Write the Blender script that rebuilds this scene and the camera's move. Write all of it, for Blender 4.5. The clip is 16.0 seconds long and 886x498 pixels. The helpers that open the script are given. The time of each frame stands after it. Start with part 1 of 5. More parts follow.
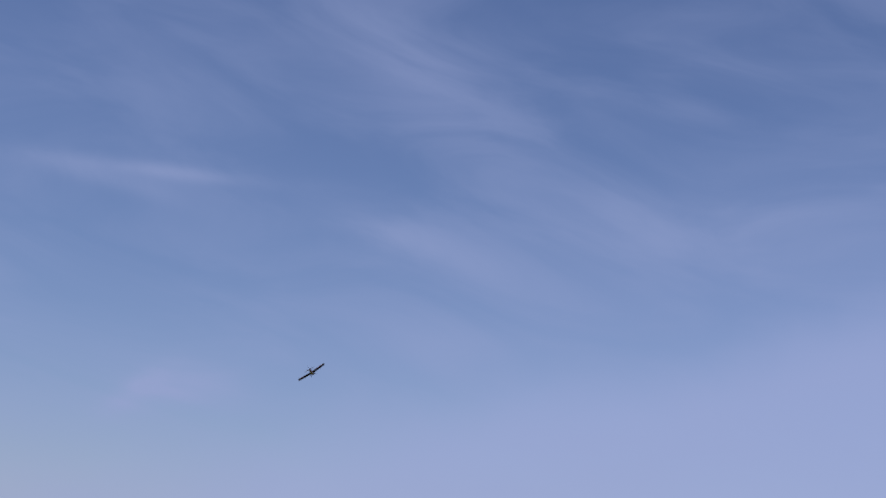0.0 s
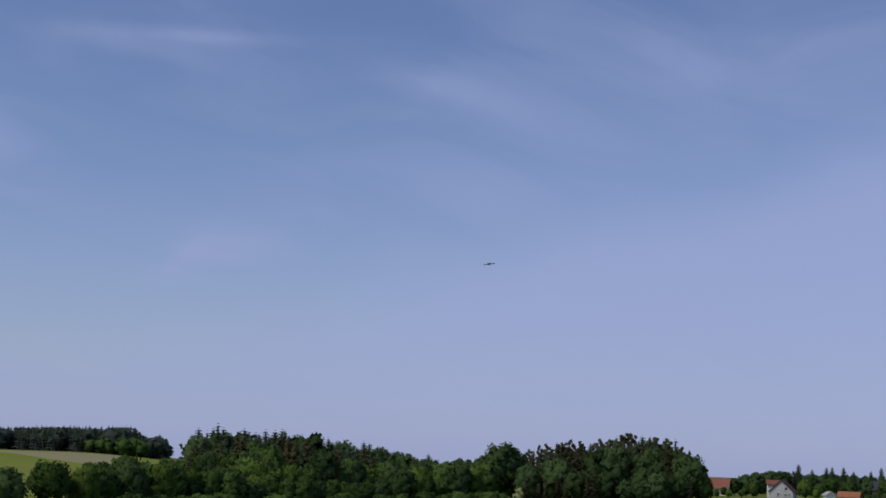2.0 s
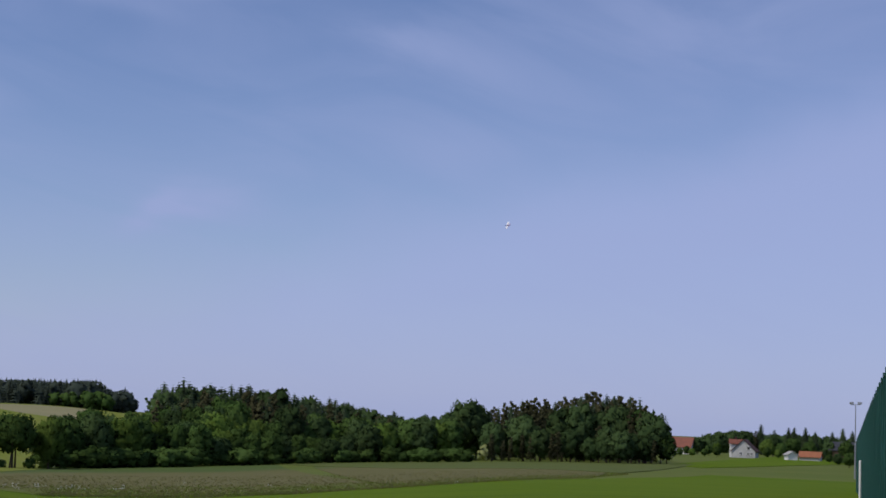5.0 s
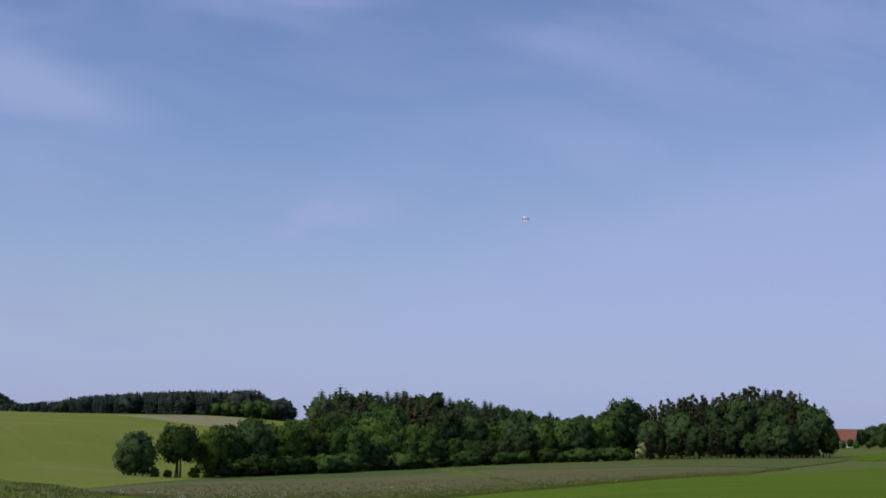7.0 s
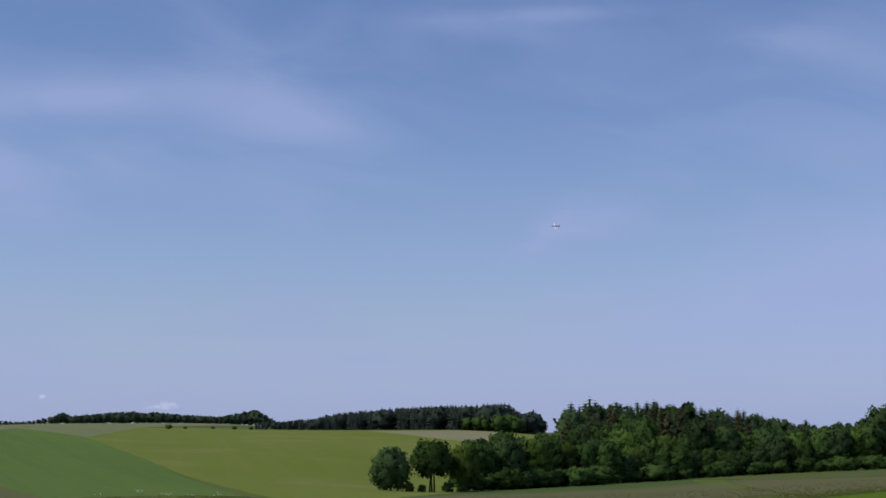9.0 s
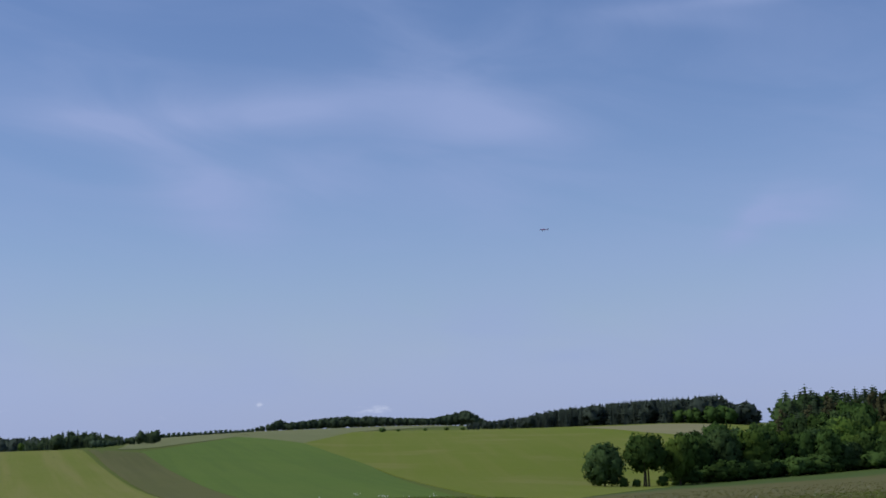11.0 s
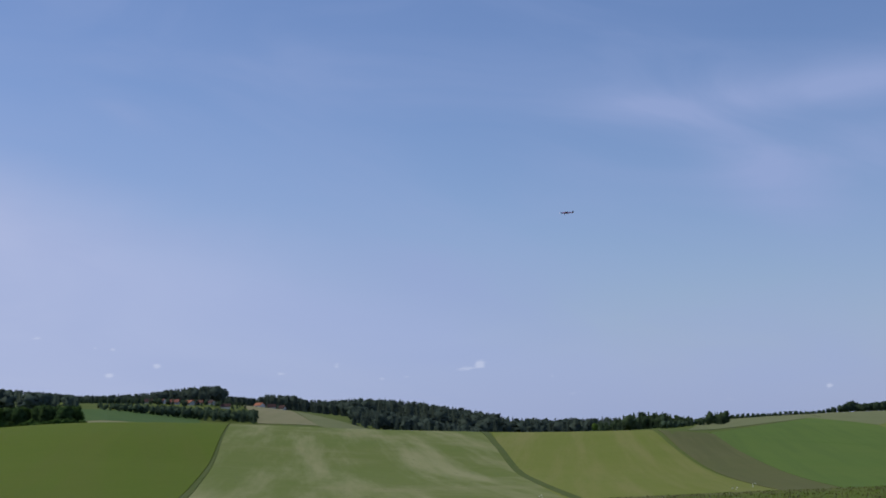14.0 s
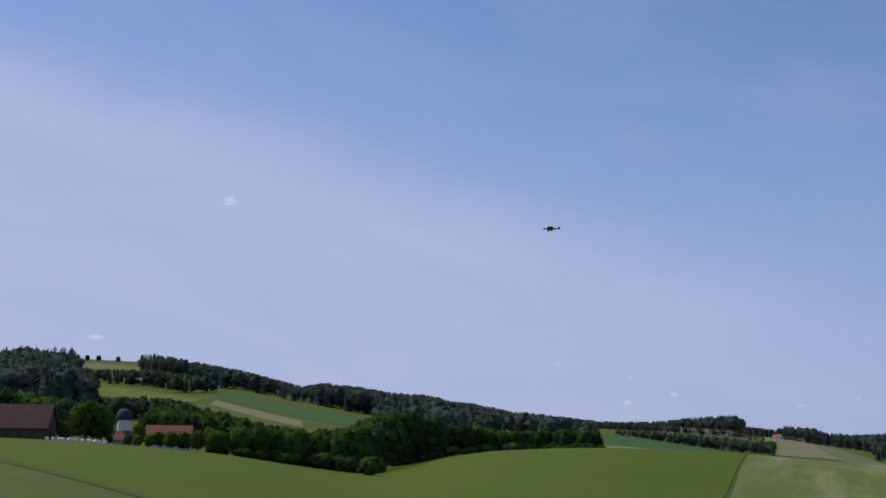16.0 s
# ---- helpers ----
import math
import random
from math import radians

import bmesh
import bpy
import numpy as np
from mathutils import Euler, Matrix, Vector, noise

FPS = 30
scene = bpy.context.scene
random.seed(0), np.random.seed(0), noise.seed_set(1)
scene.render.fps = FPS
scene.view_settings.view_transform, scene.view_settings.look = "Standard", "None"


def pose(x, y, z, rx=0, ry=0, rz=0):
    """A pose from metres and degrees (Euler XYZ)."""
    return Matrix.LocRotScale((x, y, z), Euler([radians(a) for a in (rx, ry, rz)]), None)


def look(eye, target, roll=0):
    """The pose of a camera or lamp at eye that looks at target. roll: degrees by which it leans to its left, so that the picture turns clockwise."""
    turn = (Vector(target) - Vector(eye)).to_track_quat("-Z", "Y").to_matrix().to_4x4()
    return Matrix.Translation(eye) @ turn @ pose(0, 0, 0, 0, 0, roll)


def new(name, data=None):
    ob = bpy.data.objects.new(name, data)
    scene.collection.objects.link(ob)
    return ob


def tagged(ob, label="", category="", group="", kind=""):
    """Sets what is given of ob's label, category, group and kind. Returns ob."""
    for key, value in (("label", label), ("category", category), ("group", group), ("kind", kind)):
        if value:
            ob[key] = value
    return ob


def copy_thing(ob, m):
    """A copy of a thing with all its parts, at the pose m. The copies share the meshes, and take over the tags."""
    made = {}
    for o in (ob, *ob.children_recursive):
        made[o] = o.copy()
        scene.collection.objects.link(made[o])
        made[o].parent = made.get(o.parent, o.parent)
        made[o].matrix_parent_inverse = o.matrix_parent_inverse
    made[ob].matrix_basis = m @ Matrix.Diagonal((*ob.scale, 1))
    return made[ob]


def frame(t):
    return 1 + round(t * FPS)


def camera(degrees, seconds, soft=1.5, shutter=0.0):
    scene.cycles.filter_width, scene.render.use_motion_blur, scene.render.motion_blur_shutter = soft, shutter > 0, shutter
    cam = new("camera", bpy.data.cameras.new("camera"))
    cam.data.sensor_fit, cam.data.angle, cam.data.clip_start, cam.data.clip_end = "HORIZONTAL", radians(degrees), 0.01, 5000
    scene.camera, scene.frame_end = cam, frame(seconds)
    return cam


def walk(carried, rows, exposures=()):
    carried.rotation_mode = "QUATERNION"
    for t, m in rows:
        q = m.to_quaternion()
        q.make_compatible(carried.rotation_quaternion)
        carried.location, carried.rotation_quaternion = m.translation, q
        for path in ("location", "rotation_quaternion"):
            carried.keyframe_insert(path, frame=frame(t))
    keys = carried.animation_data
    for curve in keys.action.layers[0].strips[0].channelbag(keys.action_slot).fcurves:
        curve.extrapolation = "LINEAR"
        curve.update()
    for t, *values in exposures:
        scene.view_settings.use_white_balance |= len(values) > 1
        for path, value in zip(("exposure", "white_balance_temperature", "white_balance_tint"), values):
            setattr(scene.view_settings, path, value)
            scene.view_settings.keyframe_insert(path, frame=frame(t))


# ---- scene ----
# ---------------------------------------------------------------- camera, hand-held on one spot, panning to the left
EYE = 1.7


def aim(yaw, pitch, roll):
    return pose(0, 0, EYE, 90 + pitch, 0, yaw) @ pose(0, 0, 0, 0, 0, roll)


EXPOSURES = [(0, -0.06, 6650, 14), (1, -0.16, 6650, 13), (2, -0.10, 6650, 13), (3.5, -0.09, 6650, 14), (6, 0.08, 6600, 13), (9, 0.03, 6450, 10), (12, 0.0, 6350, 8), (16, -0.02, 6450, 9)]
cam = camera(32.4, 16.0, soft=1.7)
walk(cam, [
    (0, aim(-14.73, 13.83, 5.25)),
    (0.5, aim(-14.71, 12.01, 5.02)),
    (1, aim(-14.48, 9.56, 1.93)),
    (1.5, aim(-13.60, 8.46, 2.14)),
    (2, aim(-13.51, 8.08, 1.91)),
    (2.5, aim(-14.03, 8.15, 1.37)),
    (3, aim(-14.84, 8.31, 1.75)),
    (3.5, aim(-14.21, 7.93, 2.49)),
    (5.8, aim(-14.98, 6.02, 2.43)),
    (6, aim(-13.60, 5.93, 1.61)),
    (6.5, aim(-11.32, 6.10, 1.04)),
    (7, aim(-9.15, 6.41, 0.89)),
    (7.5, aim(-7.31, 6.28, 0.61)),
    (8, aim(-4.78, 6.19, -0.32)),
    (8.5, aim(-2.26, 6.64, -0.51)),
    (9, aim(0.05, 6.82, -0.17)),
    (11.5, aim(10.13, 6.89, -1.62)),
    (12, aim(13.18, 6.85, -0.32)),
    (12.5, aim(16.94, 6.68, -0.29)),
    (13, aim(21.20, 6.51, -2.02)),
    (13.5, aim(24.89, 6.57, -2.26)),
    (14, aim(28.74, 6.90, -1.81)),
    (14.5, aim(32.89, 7.00, -1.41)),
    (15, aim(37.22, 7.01, 0.52)),
    (15.5, aim(43.87, 7.13, 1.49)),
    (16, aim(48.13, 8.17, 0.66)),
], exposures=EXPOSURES)

# ---------------------------------------------------------------- sky, thin cirrus and sun
SUN_BEARING, SUN_HEIGHT = 105, 52


class Nodes:
    """Short forms for building node trees."""

    def __init__(self, tree):
        self.tree = tree
        tree.nodes.clear()

    def add(self, kind, **values):
        n = self.tree.nodes.new(kind)
        for k, v in values.items():
            if k == "op":
                n.operation = v
        return n

    def link(self, a, b):
        self.tree.links.new(a, b)

    def put(self, socket, v):
        if hasattr(v, "is_linked"):
            self.tree.links.new(v, socket)
        else:
            socket.default_value = v

    def math(self, op, a, b=0.0, c=0.0):
        n = self.add("ShaderNodeMath", op=op)
        for s, v in zip(n.inputs, (a, b, c)):
            self.put(s, v)
        return n.outputs[0]

    def mix(self, f, a, b, blend="MIX"):
        n = self.add("ShaderNodeMix")
        n.data_type, n.blend_type = "RGBA", blend
        self.put(n.inputs[0], f)
        self.put(n.inputs[6], (*a, 1) if isinstance(a, tuple) else a)
        self.put(n.inputs[7], (*b, 1) if isinstance(b, tuple) else b)
        return n.outputs[2]

    def combine(self, x, y, z):
        n = self.add("ShaderNodeCombineXYZ")
        for s, v in zip(n.inputs, (x, y, z)):
            self.put(s, v)
        return n.outputs[0]

    def noise(self, vector, scale, detail=4.0, rough=0.55, distort=0.0):
        n = self.add("ShaderNodeTexNoise")
        self.link(vector, n.inputs["Vector"])
        for k, v in (("Scale", scale), ("Detail", detail), ("Roughness", rough), ("Distortion", distort)):
            n.inputs[k].default_value = v
        return n.outputs["Fac"]

    def ramp(self, v, lo, hi, a=0.0, b=1.0):
        n = self.add("ShaderNodeMapRange")
        n.interpolation_type = "SMOOTHSTEP"
        self.put(n.inputs[0], v)
        for s, x in zip(n.inputs[1:5], (lo, hi, a, b)):
            s.default_value = x
        return n.outputs[0]


def build_world():
    w = bpy.data.worlds.new("sky")
    scene.world = w
    w.use_nodes = True
    N = Nodes(w.node_tree)
    out, bg = N.add("ShaderNodeOutputWorld"), N.add("ShaderNodeBackground")
    sky = N.add("ShaderNodeTexSky")
    sky.sky_type, sky.sun_disc = "NISHITA", False
    sky.sun_elevation, sky.sun_rotation = radians(SUN_HEIGHT), radians(-SUN_BEARING)
    sky.air_density, sky.dust_density, sky.ozone_density = 1.0, 0.6, 1.5
    co = N.add("ShaderNodeTexCoord").outputs["Generated"]
    sep = N.add("ShaderNodeSeparateXYZ")
    N.link(co, sep.inputs[0])
    x, y, z = sep.outputs
    bear = N.math("MULTIPLY", N.math("ARCTAN2", N.math("MULTIPLY", x, -1.0), y), 57.296)     # degrees, left is plus
    high = N.math("MULTIPLY", N.math("ARCSINE", z), 57.296)
    flat = N.combine(N.math("MULTIPLY", bear, 0.1), N.math("MULTIPLY", high, 0.1), 0.0)
    base = N.mix(1.0, sky.outputs[0], (0.1, 0.1, 0.1), "MULTIPLY")
    base = N.mix(1.0, base, SKY_TINT, "MULTIPLY")
    # bright haze low down, its upper edge rising to both sides
    wobble = N.math("MULTIPLY", N.math("SUBTRACT", N.noise(flat, 1.3, 4.0), 0.5), 3.0)
    right = N.math("MULTIPLY", N.math("MAXIMUM", N.math("SUBTRACT", -1.0, bear), 0.0), 0.29)
    left = N.math("MULTIPLY", N.math("MAXIMUM", N.math("SUBTRACT", bear, 22.0), 0.0), 0.272)
    edge = N.math("MINIMUM", N.math("ADD", 3.2, N.math("ADD", right, left)), 18.0)
    over = N.math("ADD", N.math("SUBTRACT", high, edge), wobble)
    sunny = N.ramp(bear, 16.0, 52.0)
    col = N.mix(N.math("MULTIPLY", N.ramp(over, -5.0, 9.0, 1.0, 0.0), 0.34), base, HAZE)
    col = N.mix(N.math("MULTIPLY", N.ramp(over, -1.9, 1.9, 1.0, 0.0), N.math("ADD", 0.58, N.math("MULTIPLY", sunny, 0.3))), col, N.mix(sunny, HAZE, BRIGHT_HAZE))
    # cirrus: soft streaks, each broken up by stretched noise
    fib = N.combine(N.math("ADD", N.math("MULTIPLY", bear, 0.10), N.math("MULTIPLY", high, 0.06)), N.math("SUBTRACT", N.math("MULTIPLY", high, 0.34), N.math("MULTIPLY", bear, 0.07)), 0.0)
    wisps = N.noise(fib, 0.9, 5.0, 0.52, 0.9)
    cover = N.math("MULTIPLY", N.ramp(wisps, 0.30, 0.78), 0.33)
    for b, h, turn, length, width, force in STREAKS + LEFT_STREAKS:
        c, s = math.cos(radians(turn)), math.sin(radians(turn))
        db, dh = N.math("SUBTRACT", bear, b), N.math("SUBTRACT", high, h)
        u = N.math("DIVIDE", N.math("ADD", N.math("MULTIPLY", db, c), N.math("MULTIPLY", dh, s)), length)
        v = N.math("DIVIDE", N.math("SUBTRACT", N.math("MULTIPLY", dh, c), N.math("MULTIPLY", db, s)), width)
        r = N.math("ADD", N.math("MULTIPLY", u, u), N.math("MULTIPLY", v, v))
        g = N.math("MULTIPLY", N.math("EXPONENT", N.math("MULTIPLY", r, -1.0)), N.math("MULTIPLY", N.ramp(wisps, 0.25, 0.7, 0.45, 1.0), force))
        cover = N.math("ADD", cover, g)
    cover = N.math("MINIMUM", cover, 1.0)
    col = N.mix(N.math("MULTIPLY", cover, 0.8), col, CIRRUS)
    # small fair-weather clouds low over the far hills
    puff = N.noise(N.combine(N.math("MULTIPLY", bear, 1.1), N.math("MULTIPLY", high, 4.0), 3.0), 1.8, 5.0, 0.6)
    total = None
    for b, h, wide, tall, force in PUFFS:
        u = N.math("DIVIDE", N.math("SUBTRACT", bear, b), wide * 0.75)
        v = N.math("DIVIDE", N.math("SUBTRACT", high, h), tall)
        r = N.math("ADD", N.math("MULTIPLY", u, u), N.math("MULTIPLY", v, v))
        g = N.math("MULTIPLY", N.math("EXPONENT", N.math("MULTIPLY", r, -1.0)), force)
        total = g if total is None else N.math("ADD", total, g)
    body = N.ramp(N.math("ADD", total, N.math("MULTIPLY", N.math("SUBTRACT", puff, 0.5), 1.8)), 0.3, 0.95)
    body = N.math("MULTIPLY", body, N.math("MINIMUM", N.math("MULTIPLY", total, 1.6), 1.0))
    col = N.mix(N.math("MULTIPLY", body, 0.5), col, CLOUD)
    N.link(col, bg.inputs[0])
    bg.inputs[1].default_value = 1.0
    N.link(bg.outputs[0], out.inputs[0])


SKY_TINT = (0.74, 0.79, 1.02)
HAZE = (0.335, 0.410, 0.690)
BRIGHT_HAZE = (0.44, 0.49, 0.72)
CIRRUS = (0.31, 0.385, 0.645)
CLOUD = (0.62, 0.66, 0.82)
# bearing, height, turn (degrees), half length, half width, strength
STREAKS = [(-3.3, 15.5, -1, 3.9, 0.29, 0.5), (-2.1, 15.2, 5, 2.1, 0.5, 0.2), (-13.1, 14.1, 15, 5.4, 0.93, 0.34), (-13.1, 20.0, 34, 5.8, 1.76, 0.3), (-5.3, 7.6, -19, 2.1, 0.62, 0.6), (-25.2, 15.8, -10, 7.7, 1.86, 0.35), (-15.1, 10.6, -5, 6.4, 1.24, 0.25),
           (-3.9, 7.4, -39, 1.3, 0.45, 0.8), (-6.4, 7.8, 9, 2.4, 0.79, 0.6), (6.2, 11.7, 12, 3.5, 0.83, 0.3), (-2.0, 14.9, 10, 2.5, 0.37, 0.2), (-12.0, 13.7, 11, 3.7, 1.14, 0.12), (6.5, 9.3, 22, 3.2, 1.24, 0.25), (6.3, 4.3, 16, 3.0, 0.93, 0.35)]
LEFT_STREAKS = [(-0.8, 15.0, 3, 2.4, 0.33, 0.15), (6.1, 12.0, 18, 4.9, 1.65, 0.5), (3.9, 6.4, 4, 7.0, 1.45, 0.25), (20.7, 11.9, 3, 3.3, 0.66, 0.8), (13.9, 12.2, -3, 3.8, 0.74, 0.8), (17.2, 10.0, 49, 4.5, 1.55, 0.7), (13.5, 9.5, -6, 3.1, 1.24, 0.55),
                (6.2, 9.5, 19, 2.0, 0.83, 0.35), (6.6, 4.1, -9, 3.2, 0.87, 0.35), (3.1, 2.7, -4, 1.7, 0.29, 0.35), (27.8, 5.8, 10, 5.0, 1.5, 0.6), (40.5, 12.1, 26, 1.7, 0.41, 0.3), (48.7, 14.8, 23, 3.7, 1.24, 0.2), (36.6, 14.6, 19, 5.6, 1.45, 0.2)]
# bearing, height, half width, half height, strength
PUFFS = [(27.48, 2.52, 0.3, 0.16, 1.1), (28.04, 2.4, 0.58, 0.1, 0.7), (24.81, 2.02, 0.17, 0.08, 0.6), (14.73, 1.29, 0.21, 0.12, 0.8), (10.44, 0.95, 1.14, 0.21, 0.7), (23.84, 1.34, 0.54, 0.1, 0.45), (18.35, 0.95, 0.41, 0.12, 0.4), (56.2, 9.85, 0.31, 0.23, 1.2), (56.68, 9.67, 0.83, 0.12, 0.45), (60.97, 4.6, 0.62, 0.12, 0.9),
         (31.17, 2.12, 0.25, 0.1, 0.5), (30.24, 2.15, 0.25, 0.1, 0.6), (43.76, 3.89, 0.29, 0.08, 0.8), (41.7, 3.48, 0.17, 0.1, 0.7), (41.08, 3.42, 0.25, 0.1, 0.7), (39.48, 2.8, 0.23, 0.1, 0.9), (41.21, 2.48, 0.29, 0.12, 0.8), (34.96, 2.4, 0.41, 0.08, 0.6), (32.85, 2.65, 0.23, 0.14, 0.8)]
build_world()
sun = new("sun", bpy.data.lights.new("sun", "SUN"))
sun.data.energy, sun.data.angle, sun.data.color = 2.3, radians(3.0), (1.0, 0.95, 0.86)
_b, _h = radians(SUN_BEARING), radians(SUN_HEIGHT)
sun.matrix_world = look((-math.sin(_b) * math.cos(_h) * 50, math.cos(_b) * math.cos(_h) * 50, math.sin(_h) * 50), (0, 0, 0))

# ---------------------------------------------------------------- materials


def surface(name, colour, other=None, scale=0.3, rough=0.85, fine=8.0, bump=0.3, spread=0.25, stretch=(1, 1, 1), metal=0.0, seed_space="Object", island=False):
    """A rough surface whose colour drifts between two tones at a large and a fine scale."""
    m = bpy.data.materials.new(name)
    m.use_nodes = True
    N = Nodes(m.node_tree)
    out, bsdf = N.add("ShaderNodeOutputMaterial"), N.add("ShaderNodeBsdfPrincipled")
    co = N.add("ShaderNodeTexCoord").outputs[seed_space]
    mp = N.add("ShaderNodeMapping")
    N.link(co, mp.inputs[0])
    mp.inputs["Scale"].default_value = stretch
    v = mp.outputs[0]
    other = other or tuple(c * 0.6 for c in colour)
    large, small = N.noise(v, scale, 4.0), N.noise(v, fine, 3.0)
    f = N.math("ADD", N.math("MULTIPLY", N.ramp(large, 0.3, 0.7), 0.65), N.math("MULTIPLY", N.ramp(small, 0.25, 0.75), 0.35))
    col = N.mix(f, colour, other)
    if island:
        rnd = N.add("ShaderNodeNewGeometry").outputs["Random Per Island"]
    else:
        rnd = N.add("ShaderNodeObjectInfo").outputs["Random"]
    shade = N.math("ADD", 1.0 - spread, N.math("MULTIPLY", rnd, 2 * spread))
    grey = N.combine(shade, shade, shade)
    col = N.mix(1.0, col, grey, "MULTIPLY")
    N.link(col, bsdf.inputs["Base Color"])
    bsdf.inputs["Roughness"].default_value = rough
    bsdf.inputs["Metallic"].default_value = metal
    if "Specular IOR Level" in bsdf.inputs:
        bsdf.inputs["Specular IOR Level"].default_value = 0.25
    if bump:
        b = N.add("ShaderNodeBump")
        b.inputs["Strength"].default_value = bump
        b.inputs["Distance"].default_value = 0.05
        N.link(small, b.inputs["Height"])
        N.link(b.outputs[0], bsdf.inputs["Normal"])
    N.link(bsdf.outputs[0], out.inputs[0])
    return m


def leafage(name, colour, other, spread=0.3):
    """Leaves or needles: tones differ from clump to clump and from tree to tree, light shines a little through."""
    m = bpy.data.materials.new(name)
    m.use_nodes = True
    N = Nodes(m.node_tree)
    out = N.add("ShaderNodeOutputMaterial")
    geo, info = N.add("ShaderNodeNewGeometry"), N.add("ShaderNodeObjectInfo")
    large = N.noise(geo.outputs["Position"], 0.12, 3.0)
    f = N.math("ADD", N.math("MULTIPLY", geo.outputs["Random Per Island"], 0.4), N.math("MULTIPLY", N.ramp(large, 0.3, 0.7), 0.6))
    col = N.mix(f, colour, other)
    shade = N.math("ADD", 1.0 - spread, N.math("MULTIPLY", info.outputs["Random"], 2 * spread))
    col = N.mix(1.0, col, N.combine(shade, shade, N.math("MULTIPLY", shade, 0.95)), "MULTIPLY")
    d, t, mx = N.add("ShaderNodeBsdfDiffuse"), N.add("ShaderNodeBsdfTranslucent"), N.add("ShaderNodeMixShader")
    N.link(col, d.inputs[0])
    N.link(col, t.inputs[0])
    mx.inputs[0].default_value = 0.3
    N.link(d.outputs[0], mx.inputs[1])
    N.link(t.outputs[0], mx.inputs[2])
    N.link(mx.outputs[0], out.inputs[0])
    return m


def crop(name, colour, other, row_turn=0.0, row_gap=0.0, row_force=0.0, row_tone=None, scale=0.02, fine=0.5, patch=None, speckle=None, along_gap=0.025, gloss=0.09):
    """A field: patchy at a large scale, grainy at a small one, with drill rows or swathes along one direction."""
    m = bpy.data.materials.new(name)
    m.use_nodes = True
    N = Nodes(m.node_tree)
    out, bsdf = N.add("ShaderNodeOutputMaterial"), N.add("ShaderNodeBsdfPrincipled")
    co = N.add("ShaderNodeNewGeometry").outputs["Position"]
    f = N.math("ADD", N.math("MULTIPLY", N.ramp(N.noise(co, scale, 5.0, 0.6), 0.32, 0.68), 0.6), N.math("MULTIPLY", N.ramp(N.noise(co, fine, 4.0, 0.7), 0.3, 0.7), 0.4))
    col = N.mix(f, colour, other)
    if row_gap:
        sep = N.add("ShaderNodeSeparateXYZ")
        N.link(co, sep.inputs[0])
        a = radians(row_turn)
        across = N.math("ADD", N.math("MULTIPLY", sep.outputs[0], math.cos(a)), N.math("MULTIPLY", sep.outputs[1], math.sin(a)))
        along = N.math("SUBTRACT", N.math("MULTIPLY", sep.outputs[1], math.cos(a)), N.math("MULTIPLY", sep.outputs[0], math.sin(a)))
        streak = N.noise(N.combine(N.math("MULTIPLY", across, 1 / row_gap), N.math("MULTIPLY", along, along_gap / row_gap), 0.0), 1.0, 6.0, 0.62, 0.0)
        g = N.math("MULTIPLY", N.ramp(streak, 0.42, 0.66), row_force)
        col = N.mix(g, col, row_tone)
    if patch:
        col = N.mix(N.math("MULTIPLY", N.ramp(N.noise(co, 0.02, 5.0, 0.65), 0.50, 0.68), 0.5), col, patch)
    if speckle:
        col = N.mix(N.ramp(N.noise(co, 0.9, 2.0, 0.5), 0.66, 0.74, 0.0, 0.8), col, speckle)
    N.link(col, bsdf.inputs["Base Color"])
    bsdf.inputs["Roughness"].default_value = 0.95
    bsdf.inputs["Specular IOR Level"].default_value = gloss
    N.link(bsdf.outputs[0], out.inputs[0])
    return m


LEAF = leafage("broad_leaves", (0.050, 0.098, 0.027), (0.080, 0.134, 0.037))
# Aerial haze painted into the leaf colour, lighter and bluer for far woods.
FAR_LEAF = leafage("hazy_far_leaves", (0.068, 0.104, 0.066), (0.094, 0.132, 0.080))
LEAF_LIGHT = leafage("young_broad_leaves", (0.074, 0.136, 0.026), (0.118, 0.178, 0.040))
LEAF_GAP = leafage("bright_gap_leaves", (0.300, 0.330, 0.130), (0.380, 0.400, 0.190))
LEAF_DARK = leafage("dark_broad_leaves", (0.046, 0.084, 0.032), (0.070, 0.112, 0.042))
NEEDLE = leafage("spruce_needles", (0.050, 0.080, 0.044), (0.082, 0.114, 0.060))
# Needles lightened and blued: the far ridges' haze is put into their colour.
FAR_NEEDLE = leafage("haze_tinted_needles", (0.070, 0.098, 0.082), (0.100, 0.128, 0.100))
PINE = leafage("pine_needles", (0.062, 0.068, 0.036), (0.092, 0.092, 0.048))
BARK = surface("bark", (0.11, 0.085, 0.06), (0.05, 0.04, 0.03), 0.8, 0.95, 6.0, 0.5, stretch=(1, 1, 0.2))
GRASSLAND = crop("rough_grassland", (0.092, 0.128, 0.020), (0.120, 0.145, 0.030), scale=0.02, fine=0.4)


